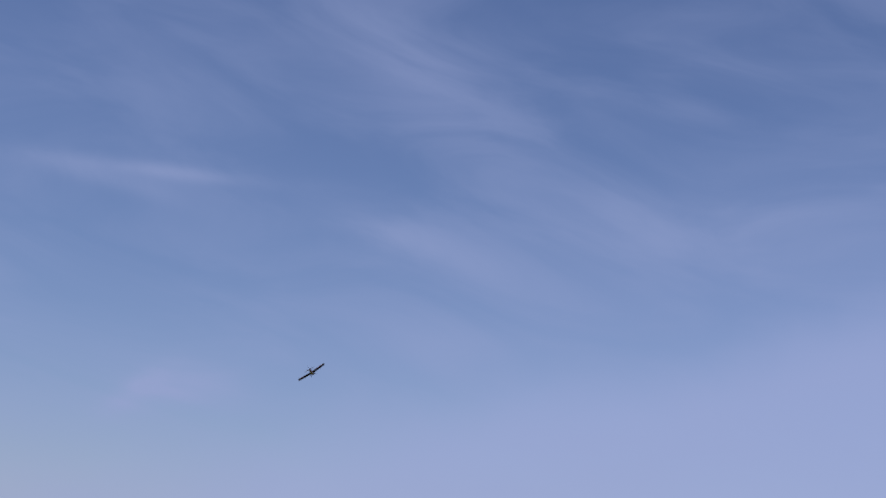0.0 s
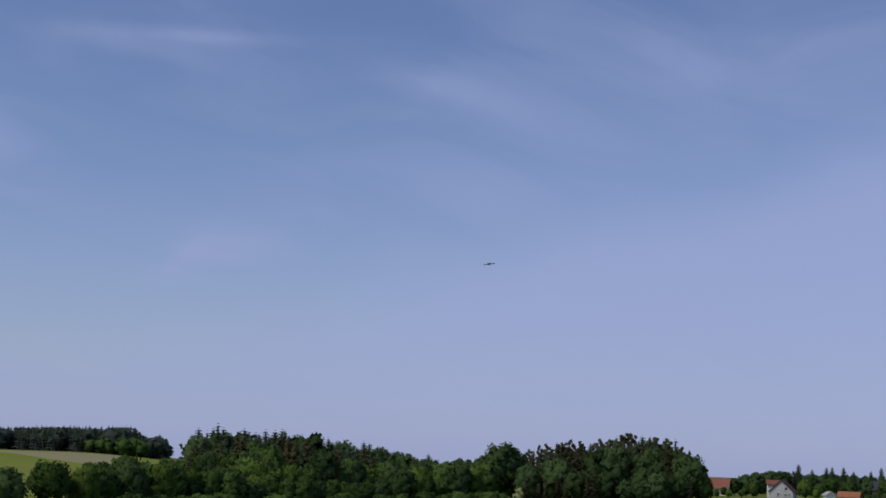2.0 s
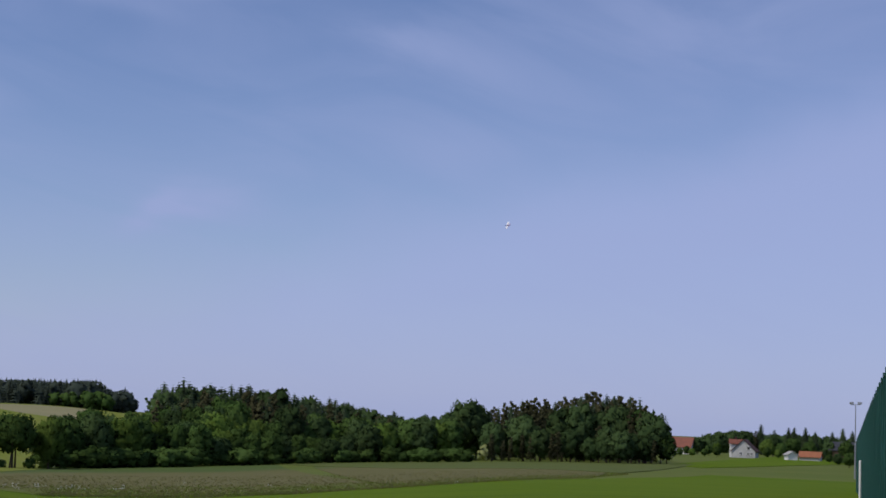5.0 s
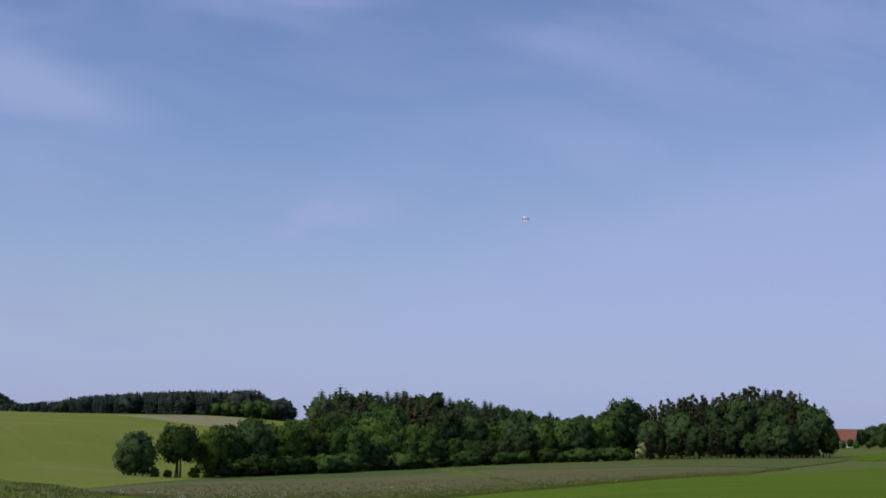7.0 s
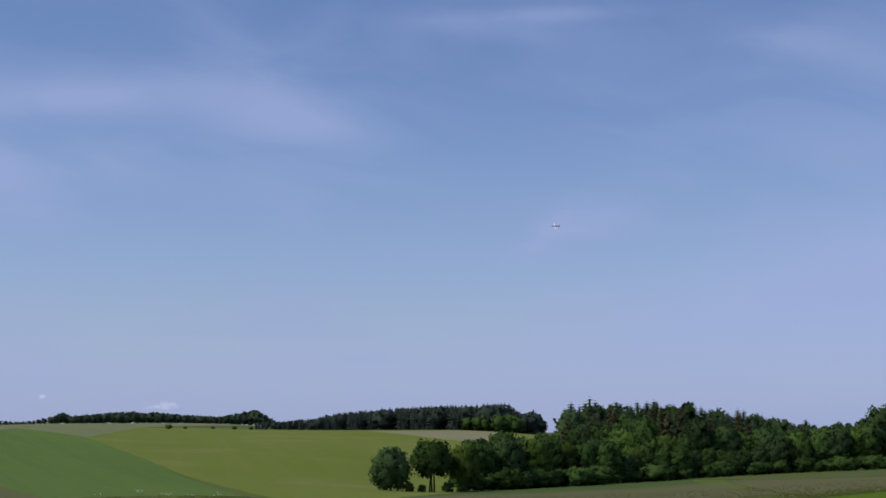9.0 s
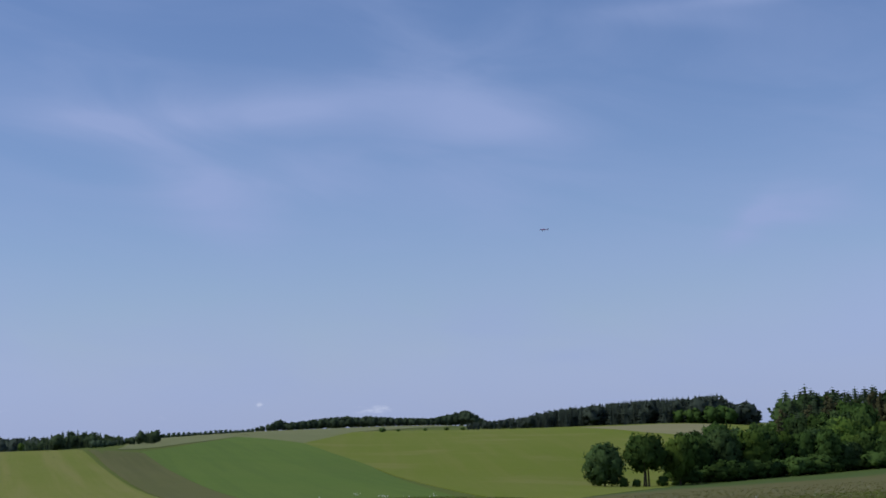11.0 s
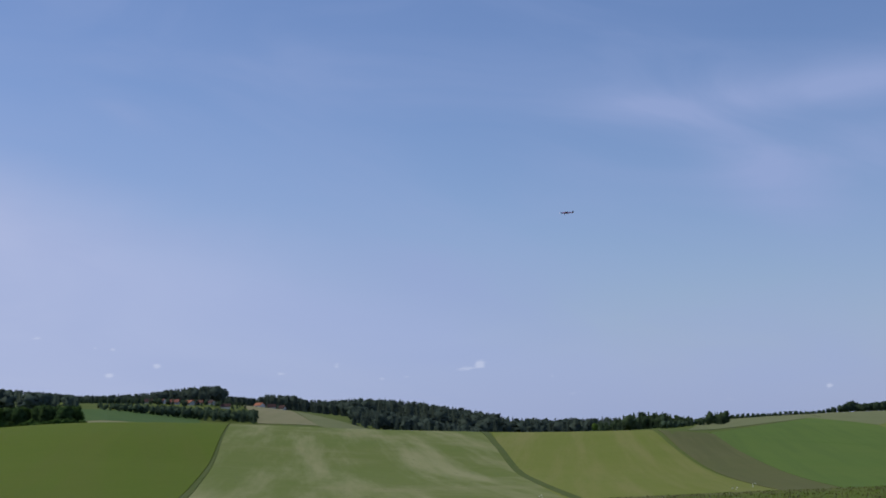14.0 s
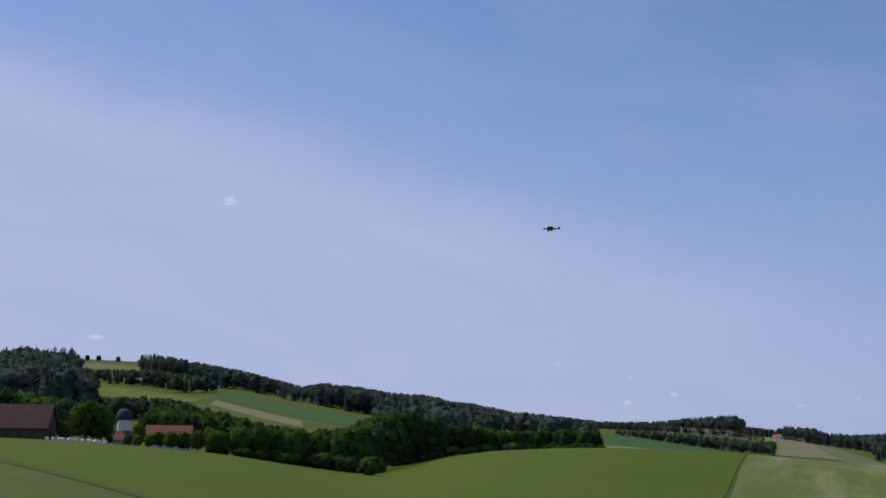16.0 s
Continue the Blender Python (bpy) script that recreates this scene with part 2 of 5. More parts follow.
def seeding_meadow():
    """Meadow: green by the lawn and before the wood, brownish-pink seed heads between, with ragged transitions."""
    m = bpy.data.materials.new("meadow")
    m.use_nodes = True
    N = Nodes(m.node_tree)
    out, bsdf = N.add("ShaderNodeOutputMaterial"), N.add("ShaderNodeBsdfPrincipled")
    co = N.add("ShaderNodeNewGeometry").outputs["Position"]
    sep = N.add("ShaderNodeSeparateXYZ")
    N.link(co, sep.inputs[0])
    away = N.math("ADD", N.math("MULTIPLY", sep.outputs[0], -0.795), N.math("SUBTRACT", N.math("MULTIPLY", sep.outputs[1], 0.607), 42.4))
    away = N.math("ADD", away, N.math("MULTIPLY", N.math("SUBTRACT", N.noise(co, 0.06, 5.0, 0.65), 0.5), 34.0))
    f = N.ramp(N.noise(co, 0.7, 4.0, 0.7), 0.3, 0.7)
    green = N.mix(f, (0.085, 0.125, 0.012), (0.112, 0.135, 0.022))
    seed = N.mix(f, (0.110, 0.116, 0.034), (0.144, 0.128, 0.054))
    dark = N.mix(f, (0.066, 0.105, 0.024), (0.084, 0.120, 0.032))
    col = N.mix(N.ramp(away, -2.0, 16.0), green, seed)
    col = N.mix(N.ramp(away, 80.0, 115.0), col, dark)
    N.link(col, bsdf.inputs["Base Color"])
    bsdf.inputs["Roughness"].default_value = 0.95
    bsdf.inputs["Specular IOR Level"].default_value = 0.07
    N.link(bsdf.outputs[0], out.inputs[0])
    return m


MEADOW = seeding_meadow()
LAWN = crop("mown_lawn", (0.082, 0.142, 0.004), (0.112, 0.166, 0.007), 62, 3.5, 0.6, (0.062, 0.116, 0.004), 0.03, 0.9, gloss=0.045)
GREEN = crop("young_cereal", (0.092, 0.136, 0.007), (0.112, 0.150, 0.011), 40, 9.0, 0.40, (0.120, 0.138, 0.020), 0.010, 0.35)
HAY = crop("mown_hay_meadow", (0.132, 0.172, 0.034), (0.160, 0.186, 0.048), 34, 11.0, 0.62, (0.350, 0.330, 0.170), 0.02, 0.5, (0.275, 0.262, 0.125), (0.105, 0.112, 0.045), 0.06)
OLIVE = crop("ripening_grass", (0.152, 0.186, 0.026), (0.182, 0.200, 0.040), 24, 6.0, 0.45, (0.260, 0.235, 0.085), 0.015, 0.3, None, (0.11, 0.115, 0.03))
BROWN = crop("stubble", (0.112, 0.124, 0.036), (0.136, 0.134, 0.048), 23, 4.0, 0.5, (0.095, 0.105, 0.032), 0.02, 0.4)
DARKGREEN = crop("dense_cereal", (0.102, 0.166, 0.026), (0.122, 0.178, 0.032), 20, 6.0, 0.35, (0.074, 0.124, 0.024), 0.010, 0.3)
YELLOW = crop("barley", (0.138, 0.180, 0.018), (0.160, 0.190, 0.028), 10, 8.0, 0.3, (0.205, 0.204, 0.052), 0.006, 0.3, (0.220, 0.212, 0.066))
SAGE = crop("pale_oats", (0.165, 0.185, 0.075), (0.195, 0.205, 0.090), 15, 8.0, 0.3, (0.15, 0.17, 0.06), 0.01, 0.2)
BEIGE = crop("ripe_cereal", (0.225, 0.215, 0.105), (0.260, 0.240, 0.125), 30, 6.0, 0.3, (0.19, 0.19, 0.08), 0.015, 0.3)
HILLGREEN = crop("hill_cereal", (0.070, 0.128, 0.034), (0.084, 0.138, 0.036), 50, 8.0, 0.3, (0.10, 0.15, 0.04), 0.015, 0.2)
VERGE = crop("rough_verge", (0.078, 0.108, 0.020), (0.105, 0.125, 0.034), scale=0.1, fine=0.9)
# ---------------------------------------------------------------- the lie of the land
# Heights in metres along sight lines from the stand point, set to fit the camera's view, one line for each bearing
# (degrees, left is plus).
RINGS = (0, 30, 60, 100, 150, 250, 350, 450, 600, 850, 1250, 2000, 3500, 4900)
PROFILES = []


def profile(bearing, *heights):
    PROFILES.append((bearing, heights))


profile(-180, 0, 0, 0, 0, 0, 0, 0, 0, 0, 0, 0, 5, 10, 10)
profile(-75, 0, -.2, -.5, -1.0, -2, -3, -4, -4, -4, -4, -3, 0, 10, 10)
profile(-40, 0, -.3, -.8, -1.7, -2.8, -5, -5.6, -5.8, -6, -7, -8, -8, -6, -6)
profile(-30, 0, -.3, -.8, -1.75, -2.8, -5, -5.6, -5.8, -6, -7, -8, -8, -6, -6)
profile(-20, 0, -.4, -1, -1.9, -3.1, -5, -6.4, -7.1, -7, -8, -8, -8, -6, -6)
profile(-12, 0, -.7, -1.6, -2.8, -4.2, -6.7, -8.5, -9.6, -8, -8, -8, -8, -6, -6)
profile(-6, 0, -.8, -1.9, -3.2, -4.8, -8, -10.6, -11, -7, -3.5, -4, -4, -4, -4)
profile(0, 0, -.8, -1.9, -3.4, -5.2, -8.6, -11.4, -10, -5, 2.4, 2.6, 2, 0, 0)
profile(5, 0, -.5, -1.0, -3.4, -6, -9, -9.5, -7, -2.5, 2.5, 5, 6, 10, 10)
profile(10, 0, -.4, -.8, -3.2, -6, -8.5, -8, -5.5, -1.5, 3.8, 8.5, 7.5, 10, 10)
profile(16, 0, -.4, -.9, -3, -5.5, -7, -5.5, -3, 1.2, 5.0, 8.0, 7, 10, 10)
profile(18.6, 0, -.4, -.95, -3.1, -5.3, -6.5, -4.6, -1.2, 1.6, 4.6, 6, 4, 10, 12)
profile(21, 0, -.4, -1, -3.2, -5.2, -6, -3.2, .8, 1.2, -3, -8, -3, 14, 16)
profile(25, 0, -.4, -1.1, -3.4, -5.4, -5.7, -2.2, 1.2, -3, -10, -12, 0, 22, 24)
profile(30, 0, -.4, -1.2, -3.4, -5.2, -4.9, -.4, 2.8, -1, -4, 6, 22, 30, 30)
profile(33, 0, -.4, -1.2, -3.3, -5, -4.2, 1, 4.2, 0, 3, 19, 30, 34, 34)
profile(38, 0, -.4, -1.2, -3.1, -4.4, -2.5, 3.2, 6.8, 3, 9, 32, 38, 36, 36)
profile(42, 0, -.4, -1.2, -2.9, -4, -1, 4.6, 7.8, 6, 18, 34, 38, 40, 40)
profile(46, 0, -.4, -1.2, -2.8, -3.6, -.8, 4.2, 6.7, 7, 20, 40, 52, 50, 50)
profile(50.5, 0, -.4, -1.3, -2.8, -3.7, -2, -.4, 1.5, 8, 23, 52, 70, 60, 60)
profile(57, 0, -.3, -1, -1.7, -1.4, 1.8, 4.5, 6, 11, 28, 70, 122, 100, 100)
profile(64, 0, -.2, -.5, -.2, .8, 4.0, 7, 8, 13, 29, 72, 128, 105, 105)
profile(80, 0, 0, .2, .8, 2, 5, 8, 9, 14, 30, 62, 88, 80, 80)
profile(130, 0, 0, 0, 0, 0, 0, 0, 0, 0, 5, 10, 15, 20, 20)
profile(180, 0, 0, 0, 0, 0, 0, 0, 0, 0, 0, 0, 5, 10, 10)


def smooth(x, xs, ys):
    """Monotone cubic through (xs, ys), along the last axis of ys."""
    xs, ys = np.asarray(xs, float), np.asarray(ys, float)
    h, d = np.diff(xs), np.diff(ys, axis=-1) / np.diff(xs)
    m = np.zeros_like(ys)
    ok = d[..., 1:] * d[..., :-1] > 0
    a, b = d[..., :-1], d[..., 1:]
    m[..., 1:-1] = np.where(ok, 2 * a * b / np.where(ok, a + b, 1), 0)
    m[..., 0], m[..., -1] = d[..., 0], d[..., -1]
    i = np.clip(np.searchsorted(xs, x) - 1, 0, len(xs) - 2)
    t = (x - xs[i]) / h[i]
    return ((2 * t**3 - 3 * t**2 + 1) * ys[..., i] + (t**3 - 2 * t**2 + t) * h[i] * m[..., i]
            + (3 * t**2 - 2 * t**3) * ys[..., i + 1] + (t**3 - t**2) * h[i] * m[..., i + 1])


BEARINGS = np.concatenate([np.arange(-180, -50, 5.0), np.arange(-50, 86, 0.5), np.arange(90, 181, 5.0)])
REACH = np.concatenate([np.linspace(0, 30, 7)[:-1], np.geomspace(30, 4900, 130)])
_rows = np.array([h for _, h in PROFILES])
_fine = smooth(REACH, RINGS, _rows)
LAND = smooth(BEARINGS, [b for b, _ in PROFILES], _fine.T).T      # bearing x reach


def land(x, y):
    """Height of the ground at x, y."""
    d, b = math.hypot(x, y), math.degrees(math.atan2(-x, y))
    i = int(np.clip(np.searchsorted(BEARINGS, b) - 1, 0, len(BEARINGS) - 2))
    j = int(np.clip(np.searchsorted(REACH, d) - 1, 0, len(REACH) - 2))
    u = (b - BEARINGS[i]) / (BEARINGS[i + 1] - BEARINGS[i])
    v = min((d - REACH[j]) / (REACH[j + 1] - REACH[j]), 1)
    return float((1 - u) * ((1 - v) * LAND[i, j] + v * LAND[i, j + 1]) + u * ((1 - v) * LAND[i + 1, j] + v * LAND[i + 1, j + 1]))


def plan(bearing, reach):
    """x, y of a place so many metres off on a bearing from the stand point."""
    b = math.radians(bearing)
    return -math.sin(b) * reach, math.cos(b) * reach


# ---------------------------------------------------------------- building blocks
def mesh_of(name, verts, faces, material, normals=None):
    me = bpy.data.meshes.new(name)
    me.from_pydata([tuple(map(float, v)) for v in verts], [], [tuple(int(i) for i in f) for f in faces])
    for m in (material if isinstance(material, (list, tuple)) else [material]):
        me.materials.append(m)
    me.update()
    if normals is not None:
        me.polygons.foreach_set("use_smooth", [True] * len(me.polygons))
        me.normals_split_custom_set_from_vertices([tuple(map(float, n)) for n in normals])
    return me


def part(name, bm, material, parent=None, label=""):
    """Links a bmesh as one mesh object under a thing or a part."""
    me = bpy.data.meshes.new(name)
    bm.to_mesh(me)
    bm.free()
    me.materials.append(material)
    ob = new(name, me)
    ob.parent = parent
    return tagged(ob, label)


def thing(name, label, category, m, group="", kind=""):
    ob = new(name)
    ob.empty_display_size = 0.2
    ob.matrix_world = m
    return tagged(ob, label, category, group, kind)


def box(bm, x0, y0, z0, x1, y1, z1, bevel=0.0):
    g = bmesh.ops.create_cube(bm, size=1.0, matrix=Matrix.Translation(((x0 + x1) / 2, (y0 + y1) / 2, (z0 + z1) / 2)) @ Matrix.Diagonal((x1 - x0, y1 - y0, z1 - z0, 1)))
    if bevel:
        es = list({e for v in g["verts"] for e in v.link_edges})
        bmesh.ops.bevel(bm, geom=es, offset=bevel, segments=1, affect="EDGES")
    return bm


def boxes(*dims, bevel=0.0):
    bm = bmesh.new()
    for d in dims:
        box(bm, *d, bevel=bevel)
    return bm


def tube(bm, points, radii, sides=8):
    """A tapering tube along points."""
    rings = []
    pts = [Vector(p) for p in points]
    for i, p in enumerate(pts):
        way = (pts[min(i + 1, len(pts) - 1)] - pts[max(i - 1, 0)]).normalized()
        a = way.orthogonal().normalized()
        b = way.cross(a)
        rings.append([bm.verts.new(p + (a * math.cos(k * 2 * math.pi / sides) + b * math.sin(k * 2 * math.pi / sides)) * radii[i]) for k in range(sides)])
    for r, s in zip(rings, rings[1:]):
        for k in range(sides):
            bm.faces.new((r[k], r[(k + 1) % sides], s[(k + 1) % sides], s[k]))
    bm.faces.new(rings[0][::-1])
    bm.faces.new(rings[-1])
    return bm


# ---------------------------------------------------------------- ground and fields
def build_ground():
    nb, nd = len(BEARINGS) - 1, len(REACH)
    b, d = np.radians(BEARINGS[:-1]), REACH[1:]
    xs, ys, zs = -np.sin(b)[:, None] * d, np.cos(b)[:, None] * d, LAND[:-1, 1:]
    verts = np.concatenate([[[0, 0, 0]], np.stack([xs, ys, zs], -1).reshape(-1, 3)])
    k = nd - 1
    faces = []
    for i in range(nb):
        j = (i + 1) % nb
        faces.append((0, 1 + j * k, 1 + i * k))
        for r in range(k - 1):
            faces.append((1 + i * k + r, 1 + j * k + r, 1 + j * k + r + 1, 1 + i * k + r + 1))
    me = mesh_of("ground", verts, faces, GRASSLAND)
    for p in me.polygons:
        p.use_smooth = True
    tagged(new("ground", me), "rolling grassland ground, rough olive green", "ground", kind="structure")


def field(name, quads, height, material, label, cell=9.0):
    """A crop or mown area: sheets over the land, standing a little proud of it, with edges that go down into the ground."""
    verts, faces = [], []
    for q in quads:
        q = [Vector(p) for p in q]
        nu = max(2, min(70, int(max((q[1] - q[0]).length, (q[2] - q[3]).length) / cell)))
        nv = max(2, min(70, int(max((q[3] - q[0]).length, (q[2] - q[1]).length) / cell)))
        o = len(verts)
        for i in range(nu + 1):
            for j in range(nv + 1):
                u, v = i / nu, j / nv
                p = (q[0] * (1 - u) + q[1] * u) * (1 - v) + (q[3] * (1 - u) + q[2] * u) * v
                far = p.length
                verts.append((p.x, p.y, land(p.x, p.y) + 0.03 + height * 0.14 + far * 0.00015))
        def at(i, j):
            return o + i * (nv + 1) + j
        faces += [(at(i, j), at(i + 1, j), at(i + 1, j + 1), at(i, j + 1)) for i in range(nu) for j in range(nv)]
        rim = [at(i, 0) for i in range(nu)] + [at(nu, j) for j in range(nv)] + [at(i, nv) for i in range(nu, 0, -1)] + [at(0, j) for j in range(nv, 0, -1)]
        o2 = len(verts)
        verts += [(verts[i][0], verts[i][1], verts[i][2] - 0.9) for i in rim]
        n = len(rim)
        faces += [(rim[(i + 1) % n], rim[i], o2 + i, o2 + (i + 1) % n) for i in range(n)]
    me = mesh_of(name, verts, faces, material)
    bm = bmesh.new()
    bm.from_mesh(me)
    bmesh.ops.recalc_face_normals(bm, faces=bm.faces)
    bm.to_mesh(me)
    bm.free()
    tagged(new(name, me), label, "field", kind="structure")


def polar(*spots):
    return [plan(b, d) for b, d in spots]


build_ground()
field("lawn", [[(-3, 66), (25, 100), (25, 14), (-3, 14)], [(25, 100), (52, 138), (60, 14), (25, 14)], [(52, 138), (112, 242), (175, 200), (60, 14)]],
      0.03, LAWN, "mown bright green lawn of a sports ground", 6)
field("field_1", [[(-287, 384), (-46, 49), (-290, 117), (-424, 225)]], 0.35, GREEN, "green young cereal field on a rounded rise")
field("field_2", [[(-285.5, 382.5), (-202, 387), (-29.6, 83), (-44.5, 49)]], 0.12, HAY, "mown hay meadow with pale dry swathes")
field("field_3", [[(-199, 387), (-160, 412), (-12, 86), (-28, 76)]], 0.3, OLIVE, "olive-yellow ripening grass field")
field("field_4", [[(-158, 412), (-145, 426), (-6, 90), (-13, 88)]], 0.15, BROWN, "narrow brownish stubble field")
field("field_5", [[(-150, 432), (-195, 700), (-134, 574), (-75, 400)], [(-149, 431), (-75, 400), (-10, 170), (-6, 92)]], 0.4, DARKGREEN, "dark green dense cereal field on a slope")
field("field_6", [[(-75, 400), (-134, 574), (30, 560), (8, 400)], [(-134, 574), (-165, 835), (60, 835), (30, 560)], [(-14, 205), (-75, 400), (8, 400), (-2, 250)]],
      0.35, YELLOW, "large yellow-green barley field on a slope")
field("field_7", [[(-196, 702), (-200, 742), (-165, 835), (-134, 576)], [(-200, 742), (-340, 1190), (-110, 1260), (-165, 835)]], 0.3, SAGE, "pale sage-green oat field on the far rise")
field("field_8", [[(-40, 790), (30, 815), (26, 640), (-5, 690)]], 0.6, BEIGE, "strip of beige ripe cereal")
field("meadow", [[(-14, 64), (-3, 67), (8, 345), (-16, 330)], [(-3, 67), (25, 101), (58, 364), (8, 345)], [(25, 101), (52, 139), (86, 222), (60, 330)]], 0.02, MEADOW, "rough meadow of brownish grass gone to seed", 7)
field("near_meadow", [[(-42, 52), (-3, 64), (-3, 30), (-24, 26)]], 0.10, MEADOW, "rough near meadow of seeding grass", 4)
field("field_9", [[(-160, 442), (-300, 860), (-340, 1190), (-202, 745)]], 0.2, SAGE, "pale grass strip along the crest")
field("field_10", [[(59, 368), (66, 272), (88, 222), (166, 366)]], 0.4, VERGE, "dark green grass strip before the wood")
field("field_11", [[(148, 322), (158, 366), (292, 566), (280, 470)]], 0.2, LAWN, "bright green slope below the houses")
field("field_12", [polar((56.6, 1110), (50.6, 960), (51.2, 835), (56.3, 1005))], 0.3, HILLGREEN, "blue-green cereal field on the far hillside", 14)
field("field_13", [polar((56.5, 1003), (53.3, 868), (53.3, 800), (56.7, 965))], 0.5, BEIGE, "beige strip below the hillside field", 14)
field("field_14", [polar((60.9, 1120), (57.0, 1010), (57.2, 975), (60.7, 1005))], 0.3, YELLOW, "bright yellow-green meadow on the hillside", 14)
field("field_15", [polar((61.5, 1560), (58.9, 1490), (59.3, 1380), (61.3, 1400))], 0.3, SAGE, "pale meadow high on the hill", 14)
field("field_16", [polar((36.4, 1250), (34.6, 1210), (33.6, 990), (35.8, 960))], 0.4, BEIGE, "beige stubble field by the far farm", 14)
field("field_17", [polar((34.5, 1215), (31.3, 1020), (32.2, 900), (33.6, 985))], 0.3, SAGE, "light green far field", 14)
field("field_18", [polar((42.3, 960), (38.0, 1000), (37.6, 640), (41.9, 600))], 0.3, HILLGREEN, "green field beyond the rise", 14)
field("field_19", [polar((42.2, 760), (40.2, 800), (40.0, 690), (42.0, 640))], 0.6, BEIGE, "pale patch of ripe cereal beyond the rise", 14)
field("verge_1", [[(-202.2, 388), (-200.0, 387.6), (-28.6, 82), (-29.9, 82)]], 0.4, VERGE, "dark grassy ditch between two fields", 5)
field("verge_2", [[(-287.4, 385), (-284.8, 381.6), (-44.2, 48.4), (-46.4, 49.6)]], 0.37, VERGE, "grassy strip between two fields", 5)
field("verge_3", [[(-290, 116), (-46, 49), (-45.5, 47.5), (-290, 114)]], 0.5, VERGE, "dark grassy bank along the field", 5)


# ---------------------------------------------------------------- trees
def kites(points, outward, sizes, rng, droop=0.0):
    """One small four-cornered leaf clump at each point, facing roughly outward. Returns vertices and faces."""
    n = len(points)
    out = outward / np.maximum(np.linalg.norm(outward, axis=1, keepdims=True), 1e-6)
    out = out + rng.normal(0, 0.45, (n, 3))
    out /= np.linalg.norm(out, axis=1, keepdims=True)
    a = np.cross(out, rng.normal(0, 1, (n, 3)))
    a /= np.maximum(np.linalg.norm(a, axis=1, keepdims=True), 1e-6)
    b = np.cross(out, a)
    s = sizes[:, None]
    q = np.stack([points + a * s * 0.6, points + b * s * 0.42 - out * s * 0.12, points - a * s * 0.6, points - b * s * 0.42 - out * s * 0.12], 1)
    q[:, :, 2] -= droop * s * 0.4
    return q.reshape(-1, 3), np.arange(4 * n).reshape(n, 4)


def join(*pieces):
    verts, faces, o = [], [], 0
    for v, f in pieces:
        verts.append(np.asarray(v, float))
        faces += [tuple(i + o for i in face) for face in np.asarray(f).tolist()]
        o += len(v)
    return np.concatenate(verts), faces


def lump(centre, radii, rng, rings=4, sides=7):
    """A rough closed lump of twigs and inner leaves."""
    v = [centre + np.array([0, 0, radii[2]])]
    for i in range(1, rings):
        th = math.pi * i / rings
        for k in range(sides):
            ph = 2 * math.pi * (k + 0.5 * (i % 2)) / sides
            w = rng.uniform(0.8, 1.1)
            v.append(centre + w * radii * np.array([math.sin(th) * math.cos(ph), math.sin(th) * math.sin(ph), math.cos(th)]))
    v.append(centre - np.array([0, 0, radii[2]]))
    f = [(0, 1 + k, 1 + (k + 1) % sides) for k in range(sides)]
    for i in range(rings - 2):
        a, b = 1 + i * sides, 1 + (i + 1) * sides
        for k in range(sides):
            f += [(a + k, b + k, b + (k + 1) % sides), (a + k, b + (k + 1) % sides, a + (k + 1) % sides)]
    e, a = len(v) - 1, 1 + (rings - 2) * sides
    f += [(e, a + (k + 1) % sides, a + k) for k in range(sides)]
    return np.array(v), f


def rounded(normals, verts, mid, flat=0.8, own=0.35):
    """Leaf normals that follow the lobe and the whole crown, so that a crown shades as one soft body."""
    n = normals / np.maximum(np.linalg.norm(normals, axis=1, keepdims=True), 1e-6)
    c = (verts - np.array([0, 0, mid])) * np.array([1, 1, flat])
    c /= np.maximum(np.linalg.norm(c, axis=1, keepdims=True), 1e-6)
    n = n * own + c * (1 - own) + np.array([0, 0, 0.15])
    return n / np.maximum(np.linalg.norm(n, axis=1, keepdims=True), 1e-6)


def broad_crown(seed, height, radius, foot, lobes, clumps, size):
    """Crown of a broadleaf tree: lobes set round an uneven egg, each clad in leaf clumps."""
    rng = np.random.default_rng(seed)
    pieces, norms, mid, half = [], [], (height + foot) / 2, (height - foot) / 2
    for i in range(lobes):
        h = -0.85 + 1.7 * (i + 0.5) / lobes
        r = math.sqrt(max(0.05, 1 - abs(h) ** 2.2)) * (1.0 if h < 0.1 else 0.92)
        ph = i * 2.4 + rng.uniform(-0.5, 0.5)
        ls = radius * rng.uniform(0.24, 0.42) * (0.75 + 0.35 * r)
        c = np.array([math.cos(ph) * (radius * r - ls * 0.8), math.sin(ph) * (radius * r - ls * 0.8), mid + h * (half - ls * 0.45)])
        pieces.append(lump(c, np.array([ls, ls, ls * 0.85]) * 0.76, rng, 3, 6))
        norms.append(pieces[-1][0] - c)
        d = rng.normal(0, 1, (clumps, 3))
        d /= np.linalg.norm(d, axis=1, keepdims=True)
        p = c + d * np.array([ls, ls, ls * 0.85]) * rng.uniform(0.74, 1.22, (clumps, 1))
        pieces.append(kites(p, d, size * rng.uniform(0.6, 1.3, clumps), rng))
        norms.append(np.repeat(d + rng.normal(0, 0.55, d.shape), 4, 0))
    pieces.append(lump(np.array([0, 0, mid]), np.array([radius * 0.62, radius * 0.62, half * 0.8]), rng, 4, 8))
    norms.append(pieces[-1][0] - np.array([0, 0, mid]))
    v, f = join(*pieces)
    return v, f, rounded(np.concatenate(norms), v, mid)


